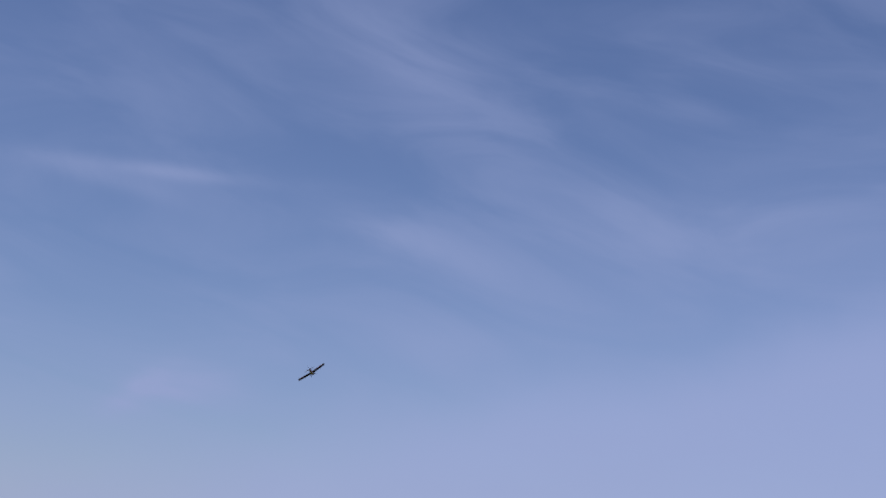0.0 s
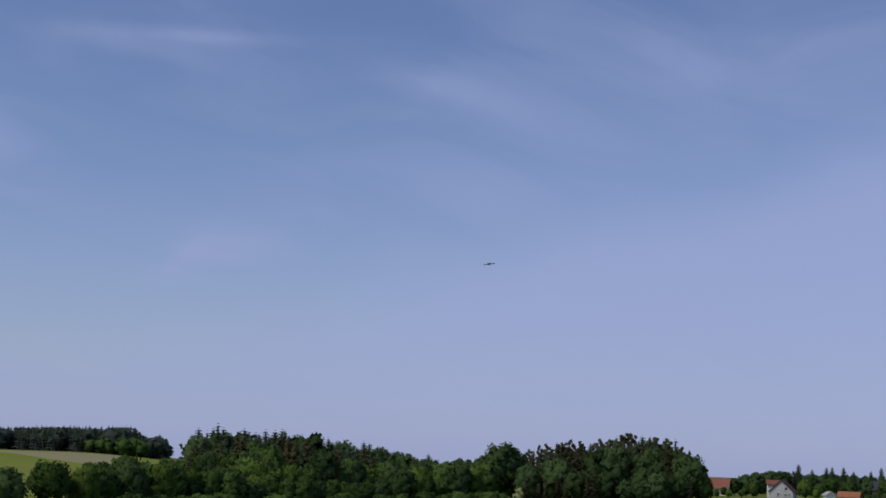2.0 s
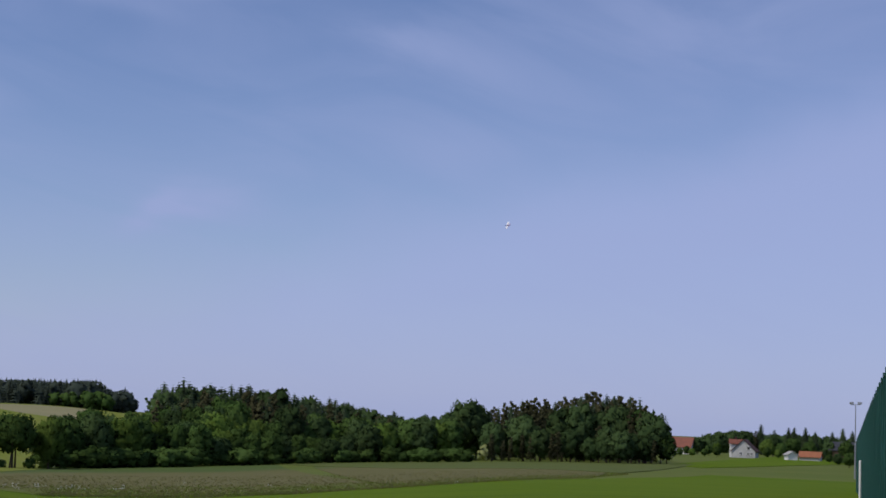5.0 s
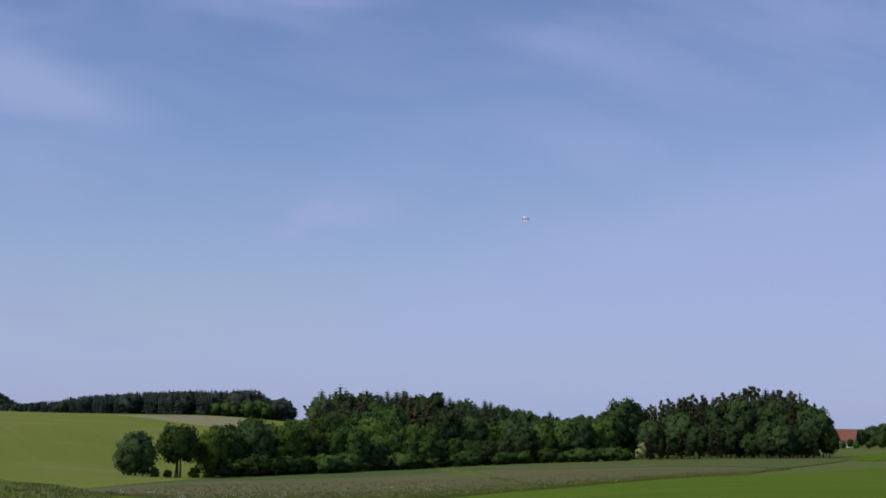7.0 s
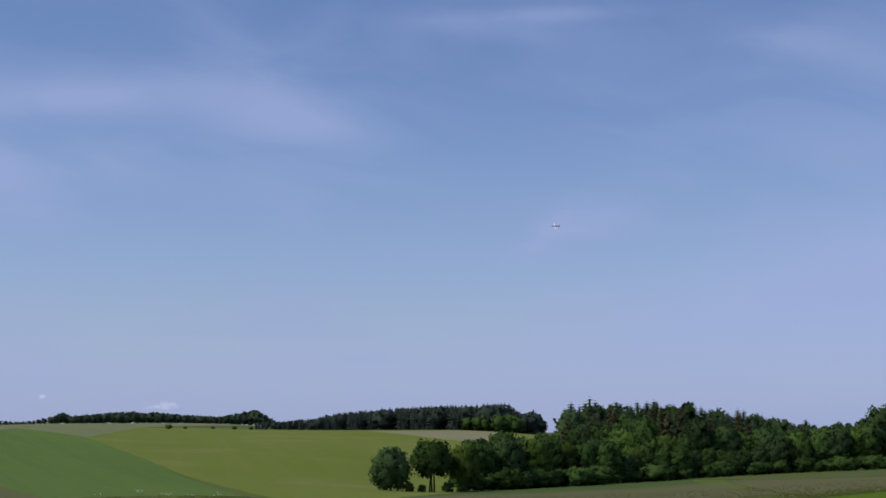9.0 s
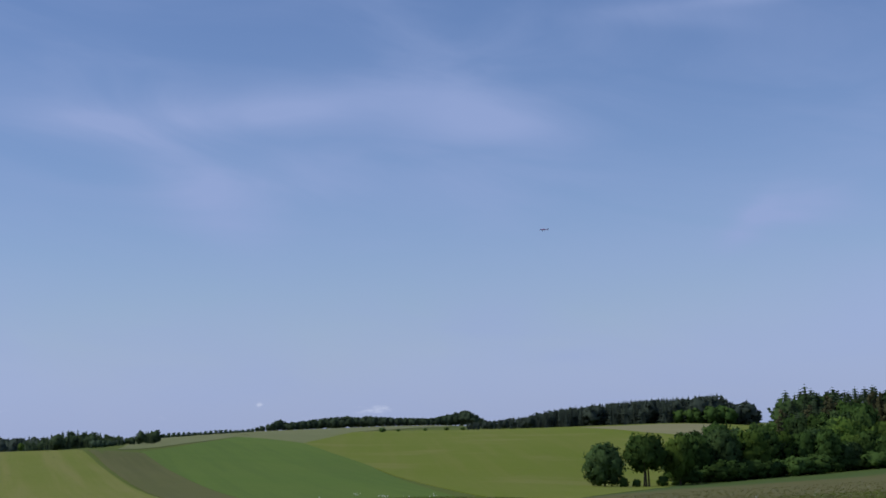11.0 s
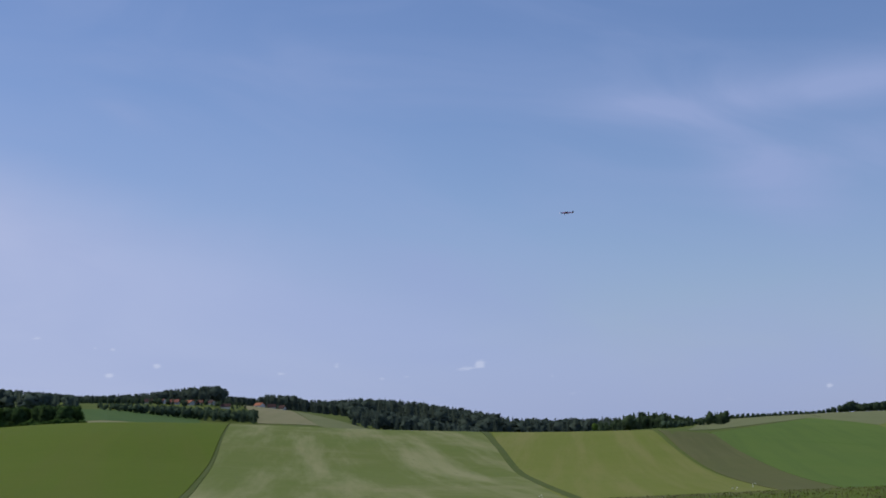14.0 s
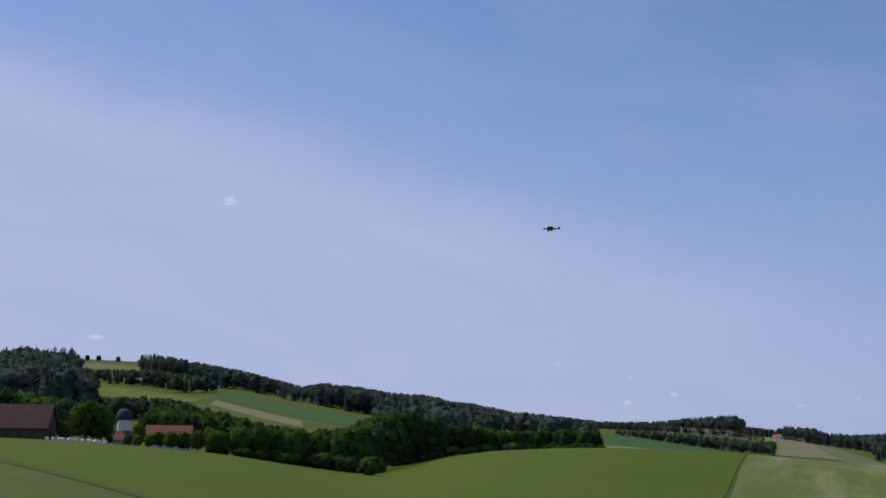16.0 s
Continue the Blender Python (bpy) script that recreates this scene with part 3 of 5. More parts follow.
def spruce_crown(seed, height, radius, foot, layers, arms, gap=0.0):
    """Crown of a spruce: whorls of drooping boughs, shorter towards the spire; gap leaves boughs out."""
    rng = np.random.default_rng(seed)
    verts, faces = [], []
    for i in range(layers):
        f = i / (layers - 1)
        z = foot + (height - foot) * f ** 0.92
        reach = radius * (1 - f) ** 0.55 + 0.38
        n = max(4, int(arms * (1 - 0.5 * f)))
        turn = rng.uniform(0, 6.28)
        for k in range(n):
            if rng.random() < gap:
                continue
            ph = turn + 2 * math.pi * k / n + rng.uniform(-0.25, 0.25)
            r = reach * rng.uniform(0.7, 1.15)
            w = (0.45 + 0.9 * r / max(n, 1) * 2.6) * 0.55
            drop = r * rng.uniform(0.30, 0.55)
            d, s = np.array([math.cos(ph), math.sin(ph), 0]), np.array([-math.sin(ph), math.cos(ph), 0])
            base = np.array([0, 0, z + r * 0.18])
            o = len(verts)
            verts += [base, base + d * r * 0.55 + s * w - [0, 0, drop * 0.55], base + d * r - [0, 0, drop * 0.8], base + d * r * 0.55 - s * w - [0, 0, drop * 0.55], base + d * r * 0.6 + [0, 0, -drop * 0.15]]
            faces += [(o + 1, o, o + 4), (o + 2, o + 1, o + 4), (o + 3, o + 2, o + 4), (o, o + 3, o + 4)]
    core = []
    for z, r in ((foot + 0.3, radius * 0.42), (foot + (height - foot) * 0.5, radius * 0.26), (height * 0.97, 0.22)):
        core += [(math.cos(k * 1.0472) * r, math.sin(k * 1.0472) * r, z) for k in range(6)]
    o = len(verts)
    verts += [np.array(c) for c in core]
    faces += [(o + a * 6 + k, o + a * 6 + (k + 1) % 6, o + a * 6 + 6 + (k + 1) % 6, o + a * 6 + 6 + k) for a in (0, 1) for k in range(6)]
    v = np.array(verts)
    n = v * np.array([1, 1, 0]) / radius + np.array([0, 0, 0.45])
    return v, faces, n / np.linalg.norm(n, axis=1, keepdims=True)


def pine_crown(seed, height, radius, foot, tufts, clumps, size):
    """Crown of a pine in a stand: ragged plates of needles high on the stem, sparse boughs below."""
    rng = np.random.default_rng(seed)
    pieces, norms = [], []
    for i in range(tufts):
        f = (i + 0.5) / tufts
        r = radius * (1.0 - 0.55 * f) * rng.uniform(0.35, 0.9)
        ph = i * 2.4
        c = np.array([math.cos(ph) * r * 0.8, math.sin(ph) * r * 0.8, foot + (height - foot) * f])
        ls = radius * rng.uniform(0.30, 0.45) * (1.1 - 0.6 * f)
        pieces.append(lump(c, np.array([ls, ls, ls * 0.6]) * 0.7, rng, 3, 6))
        norms.append(pieces[-1][0] - c)
        d = rng.normal(0, 1, (clumps, 3))
        d /= np.linalg.norm(d, axis=1, keepdims=True)
        pieces.append(kites(c + d * np.array([ls, ls, ls * 0.7]) * rng.uniform(0.7, 1.15, (clumps, 1)), d, size * rng.uniform(0.5, 1.3, clumps), rng))
        norms.append(np.repeat(d + rng.normal(0, 0.5, d.shape), 4, 0))
    pieces.append(kites(np.array([[0, 0, height]]), np.array([[1.0, 0, 0]]), np.array([0.7]), rng))
    norms.append(np.array([[0, 0, 1.0]] * 4))
    v, f = join(*pieces)
    return v, f, rounded(np.concatenate(norms), v, (height + foot) / 2, 0.4)


def stem(seed, height, girth, limbs, foot, spread):
    rng = np.random.default_rng(seed)
    bm = bmesh.new()
    lean = rng.uniform(-0.02, 0.02, 2) * height
    pts = [(lean[0] * f, lean[1] * f, height * f - (0.4 if f == 0 else 0)) for f in (0, 0.08, 0.3, 0.6, 0.9)]
    tube(bm, pts, [girth * 1.5, girth, girth * 0.8, girth * 0.5, girth * 0.12], 7)
    for i in range(limbs):
        z = foot * 0.8 + (height * 0.75 - foot * 0.8) * (i + 0.3) / max(limbs, 1)
        ph = i * 2.4 + rng.uniform(-0.4, 0.4)
        r = spread * rng.uniform(0.5, 0.8)
        tube(bm, [(0, 0, z), (math.cos(ph) * r * 0.5, math.sin(ph) * r * 0.5, z + r * 0.35), (math.cos(ph) * r, math.sin(ph) * r, z + r * 0.9)], [girth * 0.42, girth * 0.28, girth * 0.08], 5)
    return bm


def make_tree(name, label, crown, crown_mat, stem_bm, bark):
    t = thing(name, label, "tree", Matrix.Identity(4))
    part("trunk", stem_bm, bark, t)
    c = new("crown", mesh_of("crown", crown[0], crown[1], crown_mat, crown[2]))
    c.parent = t
    return t


STOCK = {}


def stock(kind, tree, height):
    STOCK.setdefault(kind, []).append([tree, height, 0])


def plant(kind, x, y, height, rng, wide=1.0, group="", label="", pick=None):
    """Sets one tree of a kind on the ground; the first use takes the tree itself, later ones take copies."""
    choice = STOCK[kind][pick if pick is not None else int(rng.integers(len(STOCK[kind])))]
    tree, h0, used = choice
    s = height / h0
    m = pose(x, y, land(x, y), 0, 0, rng.uniform(0, 360)) @ Matrix.Diagonal((s * wide, s * wide, s, 1))
    if used:
        tree = copy_thing(tree, m)
        tree.matrix_basis = m
    else:
        tree.matrix_basis = m
    choice[2] += 1
    tagged(tree, label, "tree", group)
    return tree


for i in range(4):
    stock("broad", make_tree("broadleaf_tree", "mid-green broadleaf tree with a rounded crown at the wood's edge", broad_crown(10 + i, 12, 4.6, 1.2, 22, 58, 0.72), LEAF, stem(20 + i, 10, 0.22, 5, 2.5, 4), BARK), 12)
for i in range(3):
    stock("light", make_tree("broadleaf_tree", "light green broadleaf tree with a full crown", broad_crown(30 + i, 12, 5.0, 0.9, 22, 58, 0.72), LEAF_LIGHT, stem(40 + i, 10, 0.2, 5, 2.2, 4), BARK), 12)
for i in range(3):
    stock("dark", make_tree("broadleaf_tree", "dark green broadleaf tree in full leaf", broad_crown(50 + i, 12, 4.6, 0.8, 22, 58, 0.72), LEAF_DARK, stem(60 + i, 10, 0.24, 5, 2.5, 4), BARK), 12)
for i in range(4):
    stock("spruce", make_tree("spruce_tree", "dark spruce tree with a pointed top in the wood", spruce_crown(70 + i, 18, 3.7, 1.0, 26, 12), NEEDLE, stem(80 + i, 16, 0.2, 0, 1, 1), BARK), 18)
for i in range(3):
    stock("pine", make_tree("pine_tree", "dark olive pine tree with a ragged crown", pine_crown(90 + i, 18, 3.5, 2.5, 24, 52, 0.72), PINE, stem(100 + i, 17, 0.2, 3, 8, 1.6), BARK), 18)
for i in range(2):
    stock("ragged", make_tree("spruce_tree", "tall thin ragged spruce standing above the wood", spruce_crown(110 + i, 18, 2.4, 4.0, 17, 7, 0.35), NEEDLE, stem(120 + i, 17, 0.17, 0, 1, 1), BARK), 18)
for i in range(2):
    stock("bush", make_tree("bush", "dense green bush in full leaf", broad_crown(130 + i, 4, 2.2, -0.2, 12, 50, 0.42), LEAF, stem(140 + i, 3, 0.06, 4, 0.3, 1.4), BARK), 4)


# Added tree whose pale leaves stand in for a bright gap in the wood.
stock("pale", make_tree("young_tree", "pale yellow-green tree added in place of a sunlit gap in the wood", broad_crown(150, 5, 1.5, 0.2, 9, 40, 0.5), LEAF_GAP, stem(151, 4, 0.07, 3, 1.0, 0.8), BARK), 5)


def top_height(b, d, rise):
    """Height of a tree at bearing b and reach d whose top stands so many degrees above the eye."""
    return EYE + math.tan(radians(rise)) * d - land(*plan(b, d))


def wood_row(kind, b0, b1, step, reach, skyline, scale, rng, group, wide=1.0, jit=0.12, dj=5.0):
    b = b0
    while b > b1:
        bb = b + rng.uniform(-0.3, 0.3) * step
        d = float(np.interp(bb, *reach)) + rng.uniform(-dj, dj)
        rise = float(np.interp(bb, *skyline))
        h = top_height(bb, d, rise) * scale * (1 + 0.3 * jit - jit * rng.random() ** 1.6)
        k = kind if isinstance(kind, str) else kind[int(rng.integers(len(kind)))]
        if h > 2.0:
            plant(k, *plan(bb, d), h, rng, wide * rng.uniform(0.85, 1.15), group)
        b -= step


rng = np.random.default_rng(5)
SKY_A = ([-23.7, -23.1, -22.7, -22.2, -21.2, -20.2, -19.1, -18.3, -17.5, -16.8, -16.0, -15.4, -14.6, -13.6, -12.6, -11.6, -11.1, -9.8, -8.8, -8.3, -6.9, -5.4, -4.6, -4.2, -3.7],
         [-0.5, 0.5, 0.9, 1.15, 1.34, 1.28, 0.95, 1.02, 0.82, 0.64, 0.62, 0.5, 0.38, 0.35, 0.4, 0.55, 0.67, 0.83, 1.0, 1.08, 1.04, 1.02, 0.95, 0.62, 0.12])
FOOT_A = ([-23.6, -20, -12, -5.7, 0], [398, 415, 403, 368, 345])
BACK_A = ([-23.6, -20, -12, -5.7, 0], [440, 470, 475, 440, 420])
MID_A = ([-23.6, -20, -12, -5.7, 0], [420, 440, 440, 405, 385])
G = "trees of the wood"
wood_row(["spruce", "spruce", "spruce", "spruce", "dark"], -4.5, -13.4, 0.19, BACK_A, SKY_A, 1.0, rng, G, 0.95, 0.14, 9)
wood_row(["spruce", "pine"], -4.6, -13.6, 0.26, MID_A, SKY_A, 0.88, rng, G, 0.8, 0.2, 9)
wood_row(["broad", "dark", "pine"], -4.4, -13.6, 0.36, ([-13.6, -4], [425, 390]), ([-13.6, -11, -8, -6, -4.4], [0.0, 0.15, 0.6, 0.6, 0.1]), 1.0, rng, G, 0.8, 0.2, 9)
wood_row(["pine", "pine", "pine", "spruce"], -16.8, -22.7, 0.17, BACK_A, SKY_A, 1.0, rng, G, 0.72, 0.12, 9)
wood_row(["pine", "pine", "spruce"], -16.8, -22.9, 0.24, MID_A, SKY_A, 0.96, rng, G, 0.8, 0.14, 9)
wood_row(["pine", "pine", "dark"], -16.9, -22.9, 0.32, FOOT_A, SKY_A, 0.85, rng, G, 0.85, 0.25, 6)
wood_row(["pine", "dark"], -16.9, -23.3, 0.36, ([-23.6, -12], [394, 402]), SKY_A, 0.5, rng, G, 1.0, 0.4)
wood_row(["dark", "broad"], -22.5, -23.55, 0.3, FOOT_A, SKY_A, 1.0, rng, G, 0.9)
wood_row(["bush"], -12.0, -16.4, 0.4, ([-23.6, -12], [390, 398]), ([-23.6, -12], [-0.7, -0.95]), 1.0, rng, G, 1.5, 0.4)
FRONT = ([-16, -15, -14, -12.5, -11.5, -10, -8.5, -7, -5.5, -3.4, -2.5, -0.9, -0.3], [0.3, 0.25, 0.2, -0.15, -0.35, -0.6, -0.65, -0.5, -0.4, -0.2, -0.05, -0.1, -0.25])
wood_row(["broad", "dark"], -3.7, -6.5, 0.36, MID_A, ([-7, -3.7], [0.4, 0.0]), 1.0, rng, G, 0.8)
wood_row(["broad", "dark", "light", "dark"], -6.0, -12.8, 0.55, ([-13, -6], [418, 385]), ([-13, -6], [0.2, 0.25]), 0.9, rng, G, 0.85, 0.3)
wood_row(["broad", "dark", "dark", "light", "broad"], -0.75, -11.8, 0.45, FOOT_A, FRONT, 1.0, rng, G, 0.95, 0.35, 8)
wood_row(["broad", "dark"], -1.0, -11.8, 0.5, ([-12, -0.75], [398, 352]), FRONT, 0.75, rng, G, 1.1, 0.35, 5)
wood_row(["bush"], -0.9, -12.0, 0.4, ([-12, -0.9], [394, 336]), ([-12, -0.9], [-1.1, -1.45]), 1.0, rng, G, 1.6, 0.4)
wood_row(["light", "broad", "dark"], -12.2, -16.0, 0.55, FOOT_A, FRONT, 1.0, rng, G, 0.95, 0.18)
wood_row(["dark", "broad"], -12.4, -16.2, 0.5, MID_A, ([-16, -12.5], [0.4, 0.15]), 1.0, rng, G, 0.9, 0.15)
for b, d, rise, w in ((-15.95, 425, 1.0, 1.05), (-16.35, 430, 0.8, 0.9), (-15.35, 428, 0.5, 0.9)):
    plant("dark", *plan(b, d), top_height(b, d, rise), rng, w * 0.85, G)
for b, rise in ((-4.73, 1.0), (-5.02, 0.98), (-5.4, 1.27), (-22.35, 1.25), (-22.0, 1.35), (-21.4, 1.35)):
    plant("ragged", *plan(b, 445), top_height(b, 445, rise), rng, 0.9, G)
plant("pale", *plan(-16.62, 386), 4.8, rng, 1.0, G)
# two round field trees and the first trees of the wood's edge
stock("field", make_tree("field_tree", "dense dark green round-crowned tree beside the barley", broad_crown(160, 10, 4.7, -0.2, 26, 70, 0.62), LEAF_DARK, stem(161, 8, 0.25, 5, 2.0, 3.4), BARK), 10)
multi = stem(163, 8.5, 0.22, 5, 3.0, 3.4)
tube(multi, [(-1.5, 0.3, -0.4), (-1.7, 0.2, 2.5), (-2.2, 0, 5.0)], [0.22, 0.17, 0.10], 7)
tube(multi, [(1.2, -0.3, -0.4), (1.5, 0, 2.6), (2.1, 0.2, 5.2)], [0.18, 0.14, 0.08], 7)
stock("field", make_tree("field_tree", "round-crowned tree with several trunks showing below the leaves", broad_crown(162, 10, 4.5, 2.6, 24, 70, 0.62), LEAF, multi, BARK), 10)
plant("field", *plan(2.02, 318), top_height(2.02, 318, -0.48), rng, 0.98, "round field trees", "dense dark green round-crowned tree beside the barley", 0)
plant("field", *plan(0.50, 322), top_height(0.50, 322, -0.27), rng, 0.92, "round field trees", "round-crowned tree with several trunks showing below the leaves", 1)
for b, d, h in ((1.35, 316, 2.2), (0.85, 318, 1.8), (-0.1, 320, 2.4)):
    plant("bush", *plan(b, d), h, rng, 1.0, "round field trees", "low scrub between the field trees")
for b, d, rise, w, k in ((-0.75, 326, -0.28, 0.75, "light"), (-1.3, 340, -0.25, 0.9, "broad"), (-2.3, 345, -0.1, 0.9, "dark")):
    plant(k, *plan(b, d), top_height(b, d, rise), rng, w, G)

# trees round the houses beyond the wood
G = "garden trees by the houses"
for b, d, rise, w, k in ((-24.1, 600, -0.42, 1.0, "broad"), (-24.5, 640, -0.1, 1.0, "dark"), (-24.9, 605, -0.35, 1.0, "broad"), (-25.3, 650, 0.15, 1.0, "dark"), (-25.7, 660, 0.22, 1.1, "dark"), (-26.2, 670, 0.25, 1.1, "dark"),
                         (-26.6, 668, 0.2, 1.0, "pine"), (-25.2, 600, -0.25, 0.8, "light"), (-27.0, 625, -0.05, 1.0, "light"), (-27.5, 640, -0.15, 1.0, "broad"), (-27.2, 660, 0.1, 1.0, "dark"), (-27.9, 660, 0.05, 1.1, "broad"),
                         (-28.5, 655, -0.05, 1.1, "broad"), (-29.2, 640, -0.05, 1.1, "dark"), (-29.8, 630, 0.0, 1.1, "broad"), (-30.4, 620, 0.0, 1.1, "dark"), (-31.0, 600, 0.0, 1.1, "broad"), (-29.5, 480, -0.45, 1.2, "dark"),
                         (-29.9, 440, -0.4, 1.2, "broad"), (-30.3, 430, -0.3, 1.2, "dark"), (-30.8, 430, -0.25, 1.2, "broad"), (-29.2, 520, -0.5, 1.2, "broad"), (-23.85, 560, -0.5, 1.0, "broad"), (-24.3, 572, -0.5, 1.1, "light"), (-24.75, 575, -0.5, 1.1, "broad"), (-25.2, 580, -0.4, 1.0, "broad"), (-27.0, 590, -0.35, 1.0, "broad"), (-27.4, 585, -0.4, 1.0, "light"), (-28.95, 570, -0.35, 1.1, "dark")):
    plant(k, *plan(b, d), max(3.0, top_height(b, d, rise)), rng, w, G)
for b, rise in ((-26.77, 0.48), (-27.25, 0.3), (-27.75, 0.4), (-27.95, 0.42), (-28.35, 0.42), (-28.7, 0.28), (-29.3, 0.3), (-29.66, 0.45), (-30.0, 0.36), (-30.5, 0.3), (-31.0, 0.3)):
    plant("spruce", *plan(b, 760), top_height(b, 760, rise), rng, 1.05, G, "pointed dark spruce behind the houses")

# the belt of trees along the field by the farm
G = "trees of the field belt"
BELT = ([41.9, 42.1, 43.3, 44.5, 46, 47, 48, 49, 50, 50.7, 52, 53.5, 55, 57, 58.5], [1.25, 1.45, 1.55, 1.5, 1.4, 1.6, 1.85, 2.05, 2.15, 1.75, 1.3, 1.2, 1.35, 1.35, 1.2])
BELT_D = ([41.9, 45, 47.8, 49.5, 51, 54, 57, 58.5], [505, 520, 510, 460, 385, 392, 352, 352])
wood_row(["dark", "dark", "broad"], 49.8, 42.0, 0.5, BELT_D, BELT, 1.0, rng, G, 1.0, 0.14)
wood_row(["broad", "light", "broad", "dark"], 58.2, 49.8, 0.62, BELT_D, BELT, 1.0, rng, G, 1.0, 0.22)
wood_row(["dark", "broad"], 49.6, 42.0, 0.55, ([42, 50], [530, 500]), BELT, 0.95, rng, G, 1.0, 0.1)
wood_row(["dark"], 50.6, 48.6, 0.5, ([48, 51], [520, 470]), BELT, 1.0, rng, G, 1.0, 0.1)
wood_row(["bush"], 58.6, 50.5, 0.28, ([50, 54, 58], [370, 380, 345]), ([50, 54, 58], [0.3, 0.6, 0.85]), 1.0, rng, G, 1.5, 0.4)
wood_row(["bush"], 50.0, 42.0, 0.3, ([42, 45, 47.8, 50], [500, 514, 504, 450]), ([42, 46, 50], [1.0, 0.95, 0.6]), 1.0, rng, G, 1.6, 0.4)
plant("bush", *plan(50.85, 352), 3.6, rng, 1.2, G, "lone bush at the tip of the tree belt")
G = "trees round the farm"
for b, d, rise, w, k in ((61.15, 368, 2.35, 1.0, "light"), (60.6, 374, 2.2, 0.9, "light"), (61.9, 380, 1.55, 0.9, "light"), (59.25, 366, 1.5, 0.8, "light"), (60.3, 368, 1.1, 0.9, "dark"), (57.7, 360, 1.1, 1.0, "broad"), (58.9, 360, 0.95, 1.0, "light"), (58.4, 368, 1.2, 1.0, "broad"), (59.6, 362, 1.1, 0.8, "dark"), (61.9, 470, 2.4, 1.0, "dark"),
                         (61.2, 480, 2.3, 1.0, "broad"), (62.6, 490, 2.5, 1.1, "broad"), (63.4, 500, 2.7, 1.1, "broad"), (64.2, 500, 2.75, 1.1, "broad"), (58.9, 480, 1.9, 1.0, "dark"), (58.2, 490, 2.0, 1.0, "broad"), (57.4, 500, 1.9, 1.0, "dark")):
    plant(k, *plan(b, d), top_height(b, d, rise), rng, w, G)
wood_row(["light", "broad", "light"], 59.6, 53.2, 0.36, ([53, 56, 60], [382, 364, 354]), ([53, 54.5, 56, 57, 58, 58.8, 59.6], [1.35, 1.4, 1.5, 1.3, 1.05, 1.25, 1.05]), 1.0, rng, G, 0.9, 0.3, 4)
wood_row(["bush"], 59.9, 53.5, 0.33, ([53, 56, 60], [376, 356, 346]), ([53, 60], [0.55, 0.8]), 1.0, rng, G, 1.5, 0.3, 3)
for b, rise in ((61.2, 3.86), (60.8, 3.95), (61.55, 3.78), (60.1, 3.8)):
    plant("broad", *plan(b, 1600), max(7.0, top_height(b, 1600, rise)), rng, 1.0, "lone trees on the hilltop", "small lone broadleaf tree on the hilltop meadow")
# a lone thorn and bushes on the crests
for b, d, rise, k, label in ((23.3, 455, 0.22, "light", "round yellow-green bush on the field's edge"), (21.23, 440, 0.24, "ragged", "dead upright stump-like tree at the field corner"), (10.2, 812, 0.3, "bush", "low bush on the crest of the field"),
                             (8.6, 835, 0.2, "bush", "low hedge bush on the crest"), (7.8, 838, 0.22, "bush", "low hedge bush on the crest"), (7.2, 838, 0.2, "bush", "low hedge bush on the crest"), (9.6, 825, 0.22, "bush", "low bush on the crest of the field")):
    plant(k, *plan(b, d), max(1.6, top_height(b, d, rise)), rng, 1.3 if k == "bush" else (1.0 if k == "light" else 1.6), "bushes on the crest", label)


# ---------------------------------------------------------------- far woods, too many trees to count
FAR = {"spruce": [spruce_crown(200 + i, 18, 4.2, 0.3, 10, 8) for i in range(4)],
       "broad": [broad_crown(210 + i, 12, 4.6, 0.0, 8, 15, 1.6) for i in range(4)]}


def far_wood(name, label, spots, material):
    """One mesh of many far trees. spots: x, y, height, kind."""
    if not spots:
        return
    rng = np.random.default_rng(len(spots))
    vs, fs, ns, o = [], [], [], 0
    for x, y, h, kind in spots:
        v, f, nv = FAR[kind][int(rng.integers(4))]
        a = rng.uniform(0, 6.28)
        s = h / (18 if kind == "spruce" else 12)
        w = s * rng.uniform(1.05, 1.4)
        c, n = math.cos(a), math.sin(a)
        p = np.stack([(v[:, 0] * c - v[:, 1] * n) * w + x, (v[:, 0] * n + v[:, 1] * c) * w + y, v[:, 2] * s + land(x, y) - 0.2], 1)
        vs.append(p)
        ns.append(np.stack([nv[:, 0] * c - nv[:, 1] * n, nv[:, 0] * n + nv[:, 1] * c, nv[:, 2]], 1))
        fs += [tuple(i + o for i in face) for face in f]
        o += len(v)
    tagged(new(name, mesh_of(name, np.concatenate(vs), fs, material, np.concatenate(ns))), label, "wood", kind="stuff")


def spread(b0, b1, step, d0, d1, dstep, kinds, skyline, seed, low=0.75, tall=None):
    """Trees over a stretch of land; the back rows reach the skyline, no tree is taller than `tall`."""
    rng, spots = np.random.default_rng(seed), []
    near = d0 if isinstance(d0, tuple) else ([b0, b1], [d0, d0])
    for d in np.arange(min(near[1]), d1 + 1, dstep):
        for b in np.arange(b0, b1, step):
            if d < np.interp(b, *near):
                continue
            bb, dd = b + rng.uniform(-0.4, 0.4) * step, d + rng.uniform(-0.4, 0.4) * dstep
            h = top_height(bb, dd, float(np.interp(bb, *skyline))) * (rng.uniform(low, 1.0) + 0.25 * (1 - low))
            if tall:
                h = min(h, tall * rng.uniform(0.75, 1.0))
            if h > 3:
                spots.append((*plan(bb, dd), h, kinds[int(rng.integers(len(kinds)))]))
    return spots


